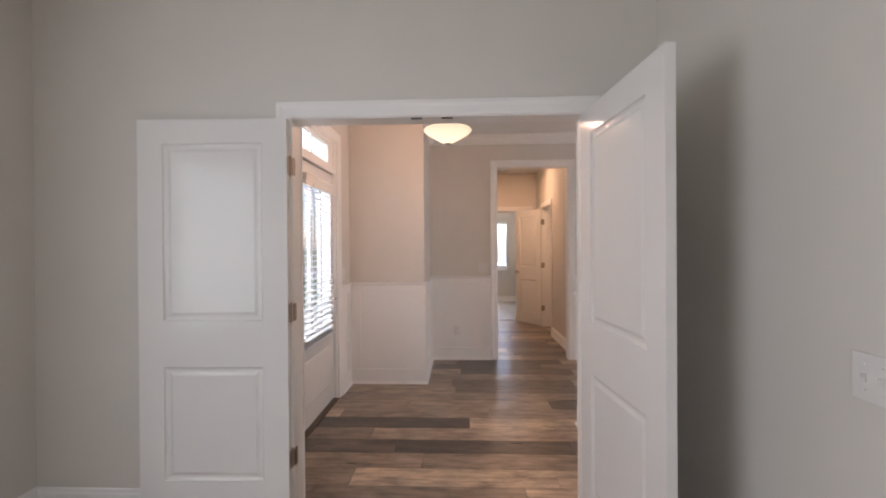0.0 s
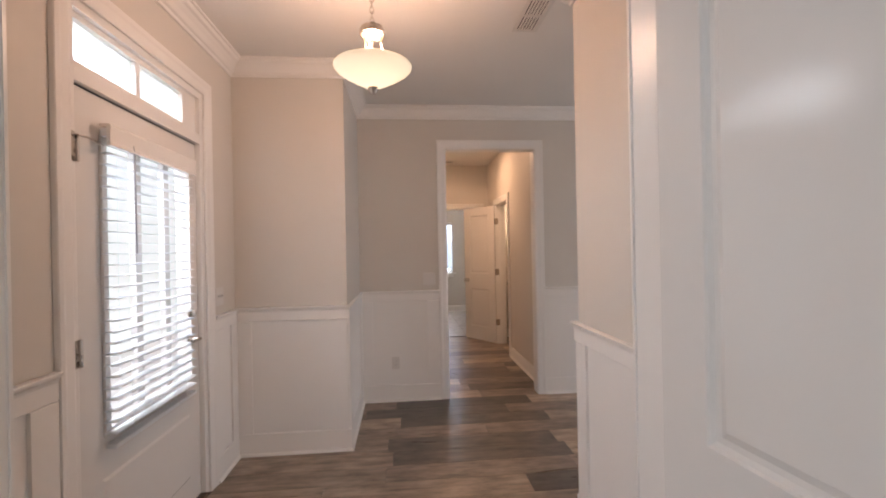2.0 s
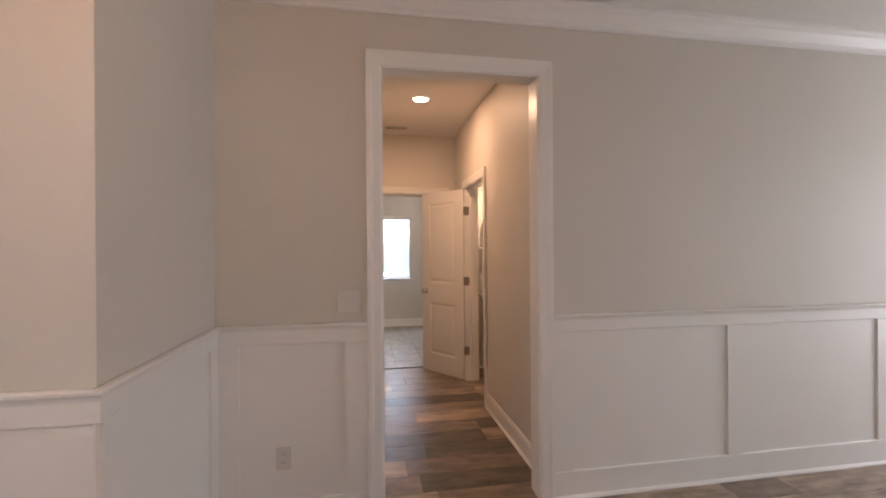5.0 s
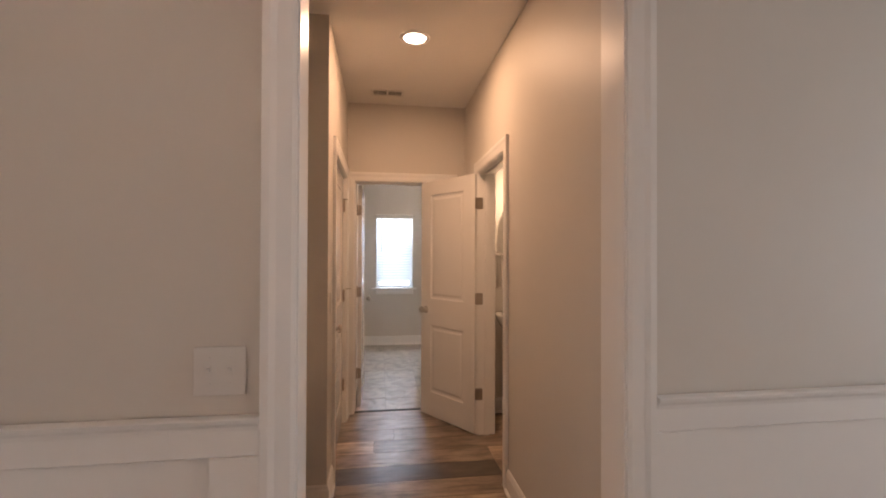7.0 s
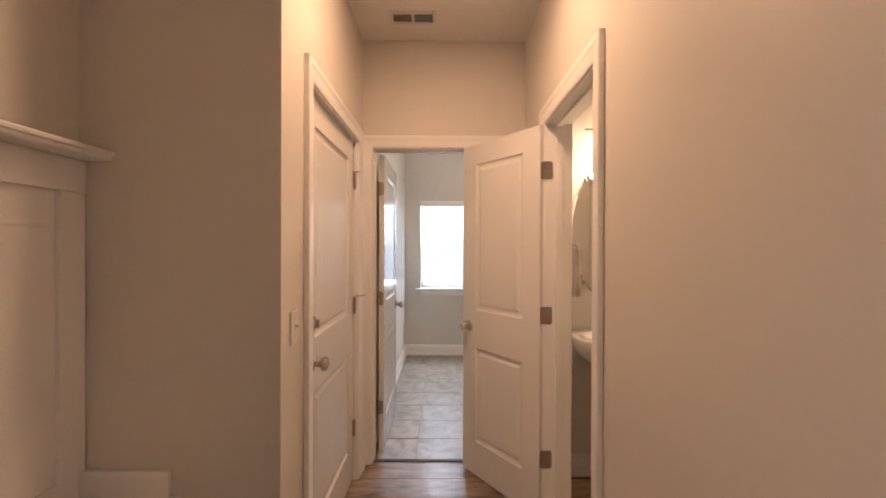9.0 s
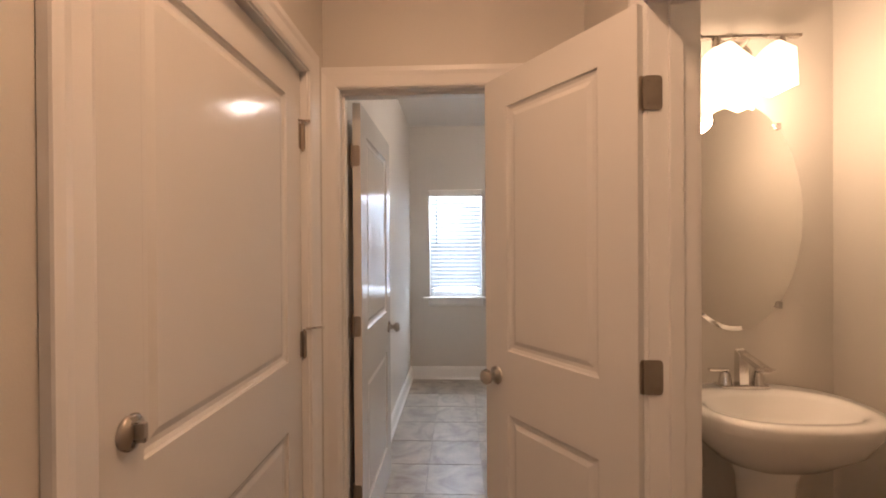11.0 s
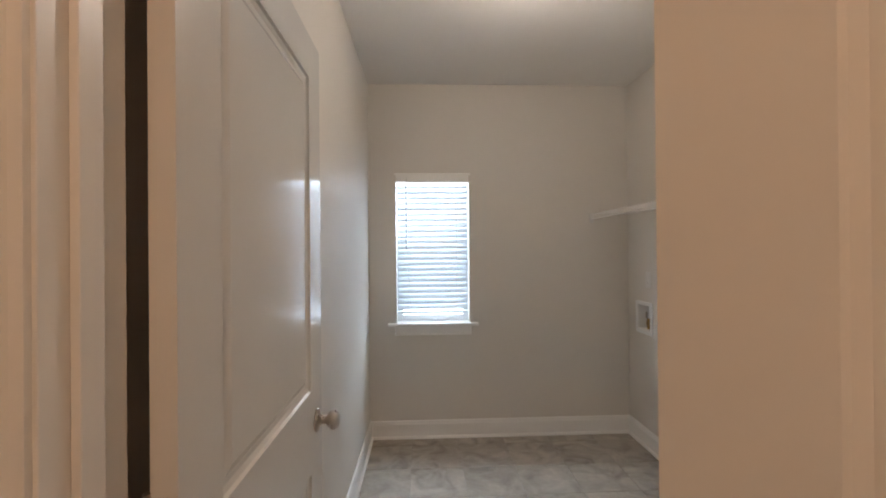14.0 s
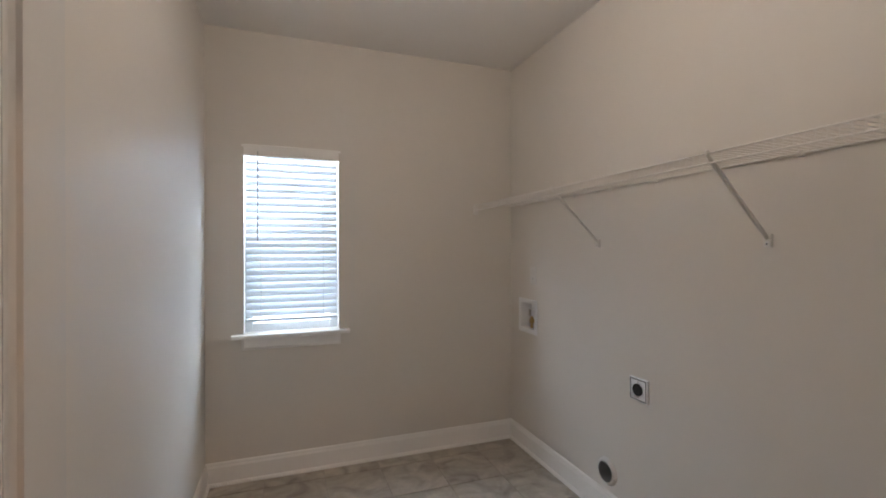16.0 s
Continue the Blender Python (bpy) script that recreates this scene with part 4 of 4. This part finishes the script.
def pin_stop(m, label):
    """A hinge-pin door stop: collar, threaded bar and rubber tip."""
    root = thing("door_stop", m, label=label, category="door stop")
    part("collar", lathe(bmesh.new(), [(0.004, -0.004), (0.010, -0.004), (0.010, 0.004), (0.004, 0.004)], 14), M_NICKEL, root)
    b = part("bar", rod(bmesh.new(), (0.006, 0, 0), (0.045, 0.012, 0), 0.0035, 8), M_NICKEL, root)
    part("rubber_tip", rod(bmesh.new(), (0.044, 0.0118, 0), (0.052, 0.014, 0), 0.007, 10), M_PLATE, b)


pin_stop(pose(1.006, 7.882, 1.105, 0, 0, 20), "nickel hinge-pin door stop on the closed door")
pin_stop(pose(1.006, 7.882, 1.845, 0, 0, 200), "nickel hinge-pin door stop on the closed door")

# ---- mudroom bench and coat shelf in the alcove ----
bench = thing("mudroom_bench", label="built-in cream painted mudroom bench seat", category="bench")
part("seat", boxed(0.362, 0.690, 5.305, 6.652, 0.570, 0.603, 0.006), M_TRIM, bench)
part("front_rail", boxed(0.640, 0.660, 5.305, 6.652, 0.470, 0.569, 0.002), M_TRIM, bench)
for y in (5.308, 5.94, 6.617):
    part("leg_panel", boxed(0.385, 0.655, y, y + 0.032, 0.0, 0.569, 0.002), M_TRIM, bench)
part("side_skirt", boxed(0.362, 0.655, 6.637, 6.653, 0.6035, 0.687, 0.004), M_TRIM, bench)
part("back_skirt", boxed(0.362, 0.378, 5.305, 6.635, 0.6035, 0.687, 0.004), M_TRIM, bench)
tree = thing("coat_shelf", label="white painted coat rack panelling with top shelf", category="coat rack")
part("back_panel", boxed(0.361, 0.367, 5.305, 6.652, 0.688, 1.66), M_TRIM, tree)
bm = bmesh.new()
sweep(bm, [(0.002, 0.0), (0.115, 0.0), (0.118, -0.006), (0.116, -0.013), (0.107, -0.016), (0.106, -0.024), (0.101, -0.028), (0.002, -0.028)], (0.360, 5.305, 1.692), (0.360, 6.652, 1.692), (1, 0, 0), (0, 0, 1))
part("shelf", bm, M_TRIM, tree)
part("top_rail", boxed(0.3672, 0.385, 5.305, 6.652, 1.560, 1.663, 0.002), M_TRIM, tree)
for y in (5.305, 5.72, 6.14, 6.560):
    part("stile", boxed(0.3672, 0.384, y, y + 0.09, 0.688, 1.5595, 0.002), M_TRIM, tree)
part("groove_strip", boxed(0.3672, 0.373, 5.40, 6.555, 1.450, 1.462, 0.002), M_TRIM, tree)

# ---- powder room ----
mir = thing("oval_mirror", pose(2.555, 7.949, 1.495), label="frameless oval mirror hung above the sink", category="mirror")
bm = bmesh.new()
lathe(bm, [(0, 0.006), (0.96, 0.006), (1.0, 0.002), (1.0, 0.0), (0, 0.0)], 64, Matrix.Diagonal((0.238, 1, 0.41, 1)) @ Euler((math.pi / 2, 0, 0)).to_matrix().to_4x4() @ Matrix.Diagonal((1, 1, 1, 1)))
part("glass", bm, M_MIRROR, mir)
for a in (0.9, 2.25, 4.0, 5.4):
    part("clip", boxed(0.238 * math.cos(a) - 0.009, 0.238 * math.cos(a) + 0.009, -0.012, -0.0005, 0.41 * math.sin(a) - 0.012, 0.41 * math.sin(a) + 0.012, 0.002), M_CHROME, mir, "small chrome mirror clip")

van = thing("vanity_light", pose(2.545, 7.949, 2.07), label="nickel bath light bar with square glowing glass shades", category="wall light")
part("backplate", lathe(bmesh.new(), [(0, 0), (0.055, 0), (0.057, 0.006), (0.040, 0.020), (0, 0.024)], 28, Matrix.Diagonal((1.25, 1, 0.9, 1)) @ Euler((math.pi / 2, 0, 0)).to_matrix().to_4x4()), M_NICKEL, van)
part("bar", boxed(-0.17, 0.17, -0.105, -0.085, 0.020, 0.030, 0.002), M_NICKEL, van)
part("stem", rod(bmesh.new(), (0, -0.015, 0), (0, -0.095, 0.022), 0.008, 10), M_NICKEL, van)
for x, tilt in ((-0.106, 24), (0.106, -24)):
    h = part("holder", rod(bmesh.new(), (x, -0.095, 0.022), (x, -0.095, -0.012), 0.014, 14), M_NICKEL, van)
    bm = bmesh.new()
    top = [bm.verts.new((a * 0.034, b * 0.034, 0)) for a, b in ((-1, -1), (1, -1), (1, 1), (-1, 1))]
    low = [bm.verts.new((a * 0.070, b * 0.070, -0.132)) for a, b in ((-1, -1), (1, -1), (1, 1), (-1, 1))]
    for i in range(4):
        bm.faces.new((top[i], top[(i + 1) % 4], low[(i + 1) % 4], low[i]))
    bm.faces.new(top)
    bmesh.ops.bevel(bm, geom=[e for e in bm.edges], offset=0.005, segments=2, affect="EDGES")
    sh = part("shade", bm, M_SHADE, van, "glowing white square glass shade", m=Matrix.Translation((x, -0.095, -0.010)) @ Euler((0, radians(-tilt), 0)).to_matrix().to_4x4())
    sh.visible_shadow = False

sink = thing("pedestal_sink", pose(2.545, 7.95, 0) @ Matrix.Diagonal((1.0, 0.90, 1.05, 1)), label="white porcelain pedestal sink against the wall", category="sink")
bm = bmesh.new()


def basin_ring(rx, ry, z, cy, flat):
    """An outline round at the front and squared off at the wall."""
    out = []
    for i in range(48):
        a = 2 * math.pi * i / 48
        c, s = math.cos(a), math.sin(a)
        x = rx * (abs(c) ** 0.82) * (1 if c > 0 else -1)
        y = cy + ry * (abs(s) ** 0.82) * (1 if s > 0 else -1)
        out.append(bm.verts.new((x, min(y, flat), z)))
    return out


rs = [basin_ring(0.075, 0.075, 0.66, -0.20, -0.06), basin_ring(0.16, 0.13, 0.69, -0.21, -0.02), basin_ring(0.235, 0.20, 0.755, -0.225, -0.004), basin_ring(0.268, 0.228, 0.815, -0.230, -0.004),
      basin_ring(0.275, 0.236, 0.845, -0.234, -0.003), basin_ring(0.270, 0.232, 0.856, -0.234, -0.004), basin_ring(0.225, 0.150, 0.856, -0.265, -0.09), basin_ring(0.210, 0.138, 0.845, -0.265, -0.10),
      basin_ring(0.165, 0.110, 0.785, -0.255, -0.12), basin_ring(0.08, 0.06, 0.735, -0.245, -0.14), basin_ring(0.02, 0.02, 0.728, -0.24, -0.16)]
for a, b in zip(rs, rs[1:]):
    for i in range(48):
        bm.faces.new((a[i], a[(i + 1) % 48], b[(i + 1) % 48], b[i]))
bm.faces.new(rs[-1])
bm.faces.new(list(reversed(rs[0])))
part("basin", bm, M_PORC, sink, smooth=True)
bm = bmesh.new()
lathe(bm, [(0, 0.001), (0.135, 0.001), (0.135, 0.03), (0.115, 0.06), (0.085, 0.20), (0.078, 0.45), (0.090, 0.62), (0.115, 0.70), (0, 0.70)], 36, Matrix.Translation((0, -0.19, 0)) @ Matrix.Diagonal((1, 0.85, 1, 1)))
part("pedestal", bm, M_PORC, sink, smooth=True)
part("drain", lathe(bmesh.new(), [(0, 0.734), (0.018, 0.733), (0.022, 0.730)], 20, Matrix.Translation((0, -0.24, 0))), M_CHROME, sink)
fau = thing("faucet", pose(2.540, 7.888, 0.8993), label="brushed chrome centerset faucet on the sink", category="faucet")
part("deck_plate", boxed(-0.080, 0.080, -0.026, 0.026, 0, 0.014, 0.004), M_CHROME, fau)
bm = bmesh.new()
sweep(bm, [(-0.016, 0), (0.016, 0), (0.013, 0.105), (-0.013, 0.120)], (-0.015, 0, 0.012), (0.015, 0, 0.012), (0, -1, 0), (0, 0, 1))
part("spout_body", bm, M_CHROME, fau)
bm = bmesh.new()
sweep(bm, [(0.0, 0.118), (0.0, 0.098), (0.120, 0.072), (0.130, 0.078), (0.130, 0.090)], (-0.013, 0, 0.012), (0.013, 0, 0.012), (0, -1, 0), (0, 0, 1))
part("spout", bm, M_CHROME, fau)
for sx in (-1, 1):
    h = part("handle_base", lathe(bmesh.new(), [(0, 0.012), (0.022, 0.012), (0.018, 0.040), (0.014, 0.056), (0, 0.058)], 20, Matrix.Translation((sx * 0.055, 0, 0))), M_CHROME, fau)
    x0, x1 = sorted((sx * 0.045, sx * 0.110))
    part("handle", boxed(x0, x1, -0.009, 0.009, 0.058, 0.067, 0.003), M_CHROME, h)

ring = thing("hand_towel", pose(2.325, 7.92, 1.40), label="white hand towel hanging on a wall ring", category="towel")
bm = bmesh.new()
tube(bm, [(0.055 * math.cos(a * math.pi / 8), 0, -0.04 + 0.055 * math.sin(a * math.pi / 8)) for a in range(17)], 0.004, 8)
rod(bm, (0, 0, 0.012), (0, 0.029, 0.012), 0.009, 10)
part("ring", bm, M_NICKEL, ring)
bm = bmesh.new()
rows_t = []
for j in range(15):
    z = 0.01 - j * 0.022
    half = 0.030 + 0.018 * min(1, j / 6)
    rows_t.append([bm.verts.new((-half + 2 * half * i / 12, -0.012 - 0.008 * math.sin(i * 1.9 + j * 0.12) - 0.004 * math.cos(j * 0.7), z - 0.006 * (i % 3))) for i in range(13)])
for a, b in zip(rows_t, rows_t[1:]):
    for i in range(12):
        bm.faces.new((a[i], a[i + 1], b[i + 1], b[i]))
bmesh.ops.solidify(bm, geom=bm.faces[:], thickness=0.010)
part("cloth", bm, M_TOWEL, ring, smooth=True)

# ---- laundry room fittings ----
EX = 3.03
shelf = thing("wire_shelf", label="white wire shelf on diagonal wall braces", category="shelf")
SZ, SX0, SX1, SY0, SY1 = 1.674, 2.745, 3.022, 8.215, 10.943
for nm, x, z, r in (("front_wire", SX0, SZ, 0.0034), ("lip_wire", SX0 - 0.004, SZ - 0.034, 0.0034), ("back_wire", SX1, SZ, 0.0034), ("middle_wire", (SX0 + SX1) / 2, SZ - 0.004, 0.003)):
    part(nm, rod(bmesh.new(), (x, SY0, z), (x, SY1, z), r, 8), M_PLATE, shelf)
cross = None
for k in range(int((SY1 - SY0) / 0.0254)):
    if cross is None:
        bm = bmesh.new()
        tube(bm, [(SX1, 0, SZ + 0.003), (SX0, 0, SZ + 0.003), (SX0 - 0.004, 0, SZ - 0.034)], 0.0013, 5)
        cross = finish(bm, "cross_wire", M_PLATE)
    c = new("cross_wire", cross)
    c.parent = shelf
    c.matrix_local = Matrix.Translation((0, SY0 + 0.0127 + 0.0254 * k, 0))
for y in (10.00, 9.14, 8.40):
    b = part("brace", rod(bmesh.new(), (EX - 0.010, y, 1.405), (SX0 + 0.006, y, SZ - 0.012), 0.0072, 8), M_PLATE, shelf)
    part("brace_hook", tube(bmesh.new(), [(SX0 + 0.006, y, SZ - 0.014), (SX0 - 0.007, y, SZ - 0.004), (SX0 - 0.002, y, SZ + 0.008)], 0.005, 8), M_PLATE, b)
    part("brace_foot", boxed(EX - 0.013, EX - 0.0008, y - 0.014, y + 0.014, 1.375, 1.420, 0.003), M_PLATE, b)
    part("brace_screw", lathe(bmesh.new(), [(0.0045, 0.0125), (0.0040, 0.0145), (0, 0.0150)], 10, Matrix.Translation((EX, y, 1.386)) @ Euler((0, -math.pi / 2, 0)).to_matrix().to_4x4()), M_CHROME, b, "small steel screw")
part("end_bracket", boxed(SX0 - 0.016, SX0 + 0.014, 10.930, 10.9492, SZ - 0.062, SZ + 0.012, 0.004), M_PLATE, shelf)
for k in range(9):
    part("wall_clip", boxed(EX - 0.014, EX - 0.0008, 8.45 + 0.29 * k, 8.468 + 0.29 * k, SZ - 0.012, SZ + 0.010, 0.002), M_PLATE, shelf)

wb = thing("washer_box", pose(EX, 10.71, 0.915), label="white recessed washing machine outlet box with valves", category="outlet box")
bm = bmesh.new()
for b in ((-0.115, -0.088, -0.115, 0.115), (0.088, 0.115, -0.115, 0.115), (-0.088, 0.088, -0.115, -0.088), (-0.088, 0.088, 0.088, 0.115)):
    box(bm, -0.008, -0.0006, *b, 0.002)
part("face_frame", bm, M_VINYL, wb)
bm = bmesh.new()
box(bm, 0.075, 0.080, -0.0895, 0.0895, -0.0895, 0.0895)
for b in ((-0.0895, -0.086, -0.0895, 0.0895), (0.086, 0.0895, -0.0895, 0.0895), (-0.086, 0.086, -0.0895, -0.086), (-0.086, 0.086, 0.086, 0.0895)):
    box(bm, 0.0, 0.075, *b)
part("box_shell", bm, M_VINYL, wb)
for y in (-0.045, 0.02):
    v = part("valve", box(rod(bmesh.new(), (0.040, y, -0.086), (0.040, y, -0.010), 0.010, 12), 0.028, 0.052, y - 0.012, y + 0.012, -0.055, -0.025, 0.003), M_BRASS, wb, "brass supply valve")
    part("valve_handle", boxed(0.022, 0.030, y - 0.010, y + 0.010, -0.005, 0.040, 0.003), M_CHROME, v)

dr = thing("dryer_outlet", pose(EX, 9.718, 0.715), label="square steel plate with round black dryer outlet", category="outlet")
part("plate", boxed(-0.011, -0.0006, -0.055, 0.055, -0.055, 0.055, 0.004), M_STEEL, dr, "brushed steel cover plate")
sock = part("socket", lathe(bmesh.new(), [(0, 0.010), (0.026, 0.010), (0.028, 0.008), (0.028, 0.002), (0, 0.002)], 28, Matrix.Translation((-0.010, 0, 0)) @ Euler((0, -math.pi / 2, 0)).to_matrix().to_4x4()), M_DARK, dr, "round black socket")
# Dark strips set on the plate to draw the shadow line around it.
bezel = boxed(-0.0125, -0.0112, -0.049, -0.045, -0.049, 0.049)
for b in ((0.045, 0.049, -0.049, 0.049), (-0.045, 0.045, -0.049, -0.045), (-0.045, 0.045, 0.045, 0.049)):
    box(bezel, -0.0125, -0.0112, *b)
part("bezel", bezel, M_DUCT, dr, "dark strips drawing the plate's shadow line")
for z in (-0.036, 0.036):
    part("screw", lathe(bmesh.new(), [(0.0035, 0.0112), (0.0032, 0.0126), (0, 0.0130)], 10, Matrix.Translation((0, 0, z)) @ Euler((0, -math.pi / 2, 0)).to_matrix().to_4x4()), M_CHROME, dr)
for a in (90, 210, 330):
    y, z = 0.013 * math.cos(radians(a)), 0.013 * math.sin(radians(a))
    part("slot", boxed(-0.0208, -0.0200, y - 0.002, y + 0.002, z - 0.006, z + 0.006), M_DUCT, sock)

dv = thing("dryer_vent", pose(EX, 9.935, 0.232), label="round dryer vent pipe with white wall collar", category="vent pipe")
part("collar", lathe(bmesh.new(), [(0.050, 0.001), (0.068, 0.001), (0.068, 0.006), (0.060, 0.014), (0.050, 0.016)], 36, Euler((0, -math.pi / 2, 0)).to_matrix().to_4x4()), M_PLATE, dv, "white collar")
part("pipe", lathe(bmesh.new(), [(0.0495, 0.018), (0.0495, -0.11), (0.047, -0.11), (0.047, 0.018)], 36, Euler((0, -math.pi / 2, 0)).to_matrix().to_4x4()), M_GALV, dv, "galvanised metal duct")
part("pipe_back", lathe(bmesh.new(), [(0, -0.10), (0.047, -0.10), (0.047, -0.104), (0, -0.104)], 24, Euler((0, -math.pi / 2, 0)).to_matrix().to_4x4()), M_GALV, dv)
tagged(new("threshold_strip", finish(sweep(bmesh.new(), [(-0.020, 0.0005), (0.020, 0.0005), (0.016, 0.006), (0.0, 0.009), (-0.016, 0.006)], (1.090, 8.12, 0), (1.904, 8.12, 0), (0, 1, 0), (0, 0, 1)), "threshold_strip", M_DUCT)), "dark metal transition strip between plank and tile", "threshold", kind="structure")

# ---- floor pieces ----
random.seed(4)
PW, PL, GAP = 0.2025, 1.22, 0.0016
TONES = (M_PLANK_DARK, M_PLANK, M_PLANK, M_PLANK_PALE)


def slab_mesh(name, w, d, h, bev, material):
    bm = boxed(0, w, 0, d, -h, 0)
    top = [e for e in bm.edges if all(v.co.z > -1e-6 for v in e.verts)]
    bmesh.ops.bevel(bm, geom=top, offset=bev, segments=1, affect="EDGES")
    return finish(bm, name, material)


shapes = {}


def lay(name, parent, x0, x1, y0, y1, z, h, bev, material):
    key = (material.name, round(x1 - x0, 3), round(y1 - y0, 3))
    if key not in shapes:
        shapes[key] = slab_mesh(name, x1 - x0, y1 - y0, h, bev, material)
    o = new(name, shapes[key])
    o.parent = parent
    o.location = (x0, y0, z)
    return o


def zone(y):
    if y < 2.09:
        return -1.6, 1.6
    if y < 3.15:
        return -0.5, 1.53
    if y < 4.28:
        return -0.49, 3.4
    if y < 5.25:
        return 0.26, 3.4
    return (0.36, 2.9)


# rows in which the end joint and the dark planks beside it are plain to see: row -> (joint, side of the dark plank)
JOINTS = {2: (0.69, -1), 4: (1.39, 1), 6: (0.57, 1), 9: (1.84, -1), 10: (1.544, -1), 11: (1.80, -1), 13: (1.30, 1)}
for row in range(-12, 27):
    y = 2.74 + PW * row
    if y > 8.0:
        break
    a, b = zone(y + PW / 2)
    x, dark = a - random.choice((0.2, 0.35, 0.55, 0.75, 0.95, 1.1)), None
    if row in JOINTS:
        joint, side = JOINTS[row]
        x = joint - PL * math.ceil((joint - a) / PL)
        dark = joint if side > 0 else joint - PL
    while x < b:
        p, q = max(x, a), min(x + PL, b)
        tone = random.choice(TONES)
        if dark is not None:
            tone = M_PLANK_DARK if abs(x - dark) < 0.01 else (M_PLANK_PALE if tone is M_PLANK_DARK else tone)
        if q - p > 0.05:
            lay("plank", floor, p, q - GAP, y, min(y + PW, 8.02) - GAP, 0.0, 0.005, 0.0012, tone)
        x += PL
bm = bmesh.new()
for x0, x1, yy0, yy1 in ((-1.6, 1.6, -3.0, 0.309), (3.4, 6.5, 3.27, 5.18)):
    yv = yy0
    while yv < yy1 - 0.02:
        x = x0 - random.random()
        while x < x1:
            p, q = max(x, x0), min(x + PL, x1)
            if q - p > 0.03:
                box(bm, p, q - GAP, yv, min(yv + PW, yy1) - GAP, -0.005, 0)
            x += PL
        yv += PW
tagged(part("planks", bm, M_PLANK, floor), kind="stuff")
TS = 0.338
xs = [1.045] + [1.362 + TS * k for k in range(5)] + [3.03]
ys = [8.141, 8.455] + [8.455 + TS * k for k in range(1, 8)] + [10.95]
for i in range(len(xs) - 1):
    for j in range(len(ys) - 1):
        lay("tile", floor_laundry, xs[i] + 0.002, xs[i + 1] - 0.002, ys[j] + 0.002, ys[j + 1] - 0.002, 0.0, 0.0035, 0.0012, M_TILE)

# ---- back rooms moved slightly nearer and west of their grid to fit the camera's view ----
BACK = Vector((-0.038, -0.100, 0))
bpy.context.view_layer.update()
for ob in [o for o in scene.objects if o.parent is None and o.type != "CAMERA"]:
    if ob.name.split("_")[0] in ("floor", "ground", "road", "backdrop", "sun") and ob.name != "floor_laundry":
        continue
    own = [o for o in (ob, *ob.children_recursive) if o.type == "MESH"] or [ob]
    ys = [(o.matrix_world @ Vector(c)).y for o in own for c in o.bound_box]
    if (min(ys) + max(ys)) / 2 > 5.5:
        xs_own = [(o.matrix_world @ Vector(c)).x for o in own for c in o.bound_box]
        near_west = max(xs_own) < 1.06 and max(ys) < 8.2
        ob.matrix_world = Matrix.Translation(BACK + Vector((0.022 if near_west else 0.0, 0, 0))) @ ob.matrix_world
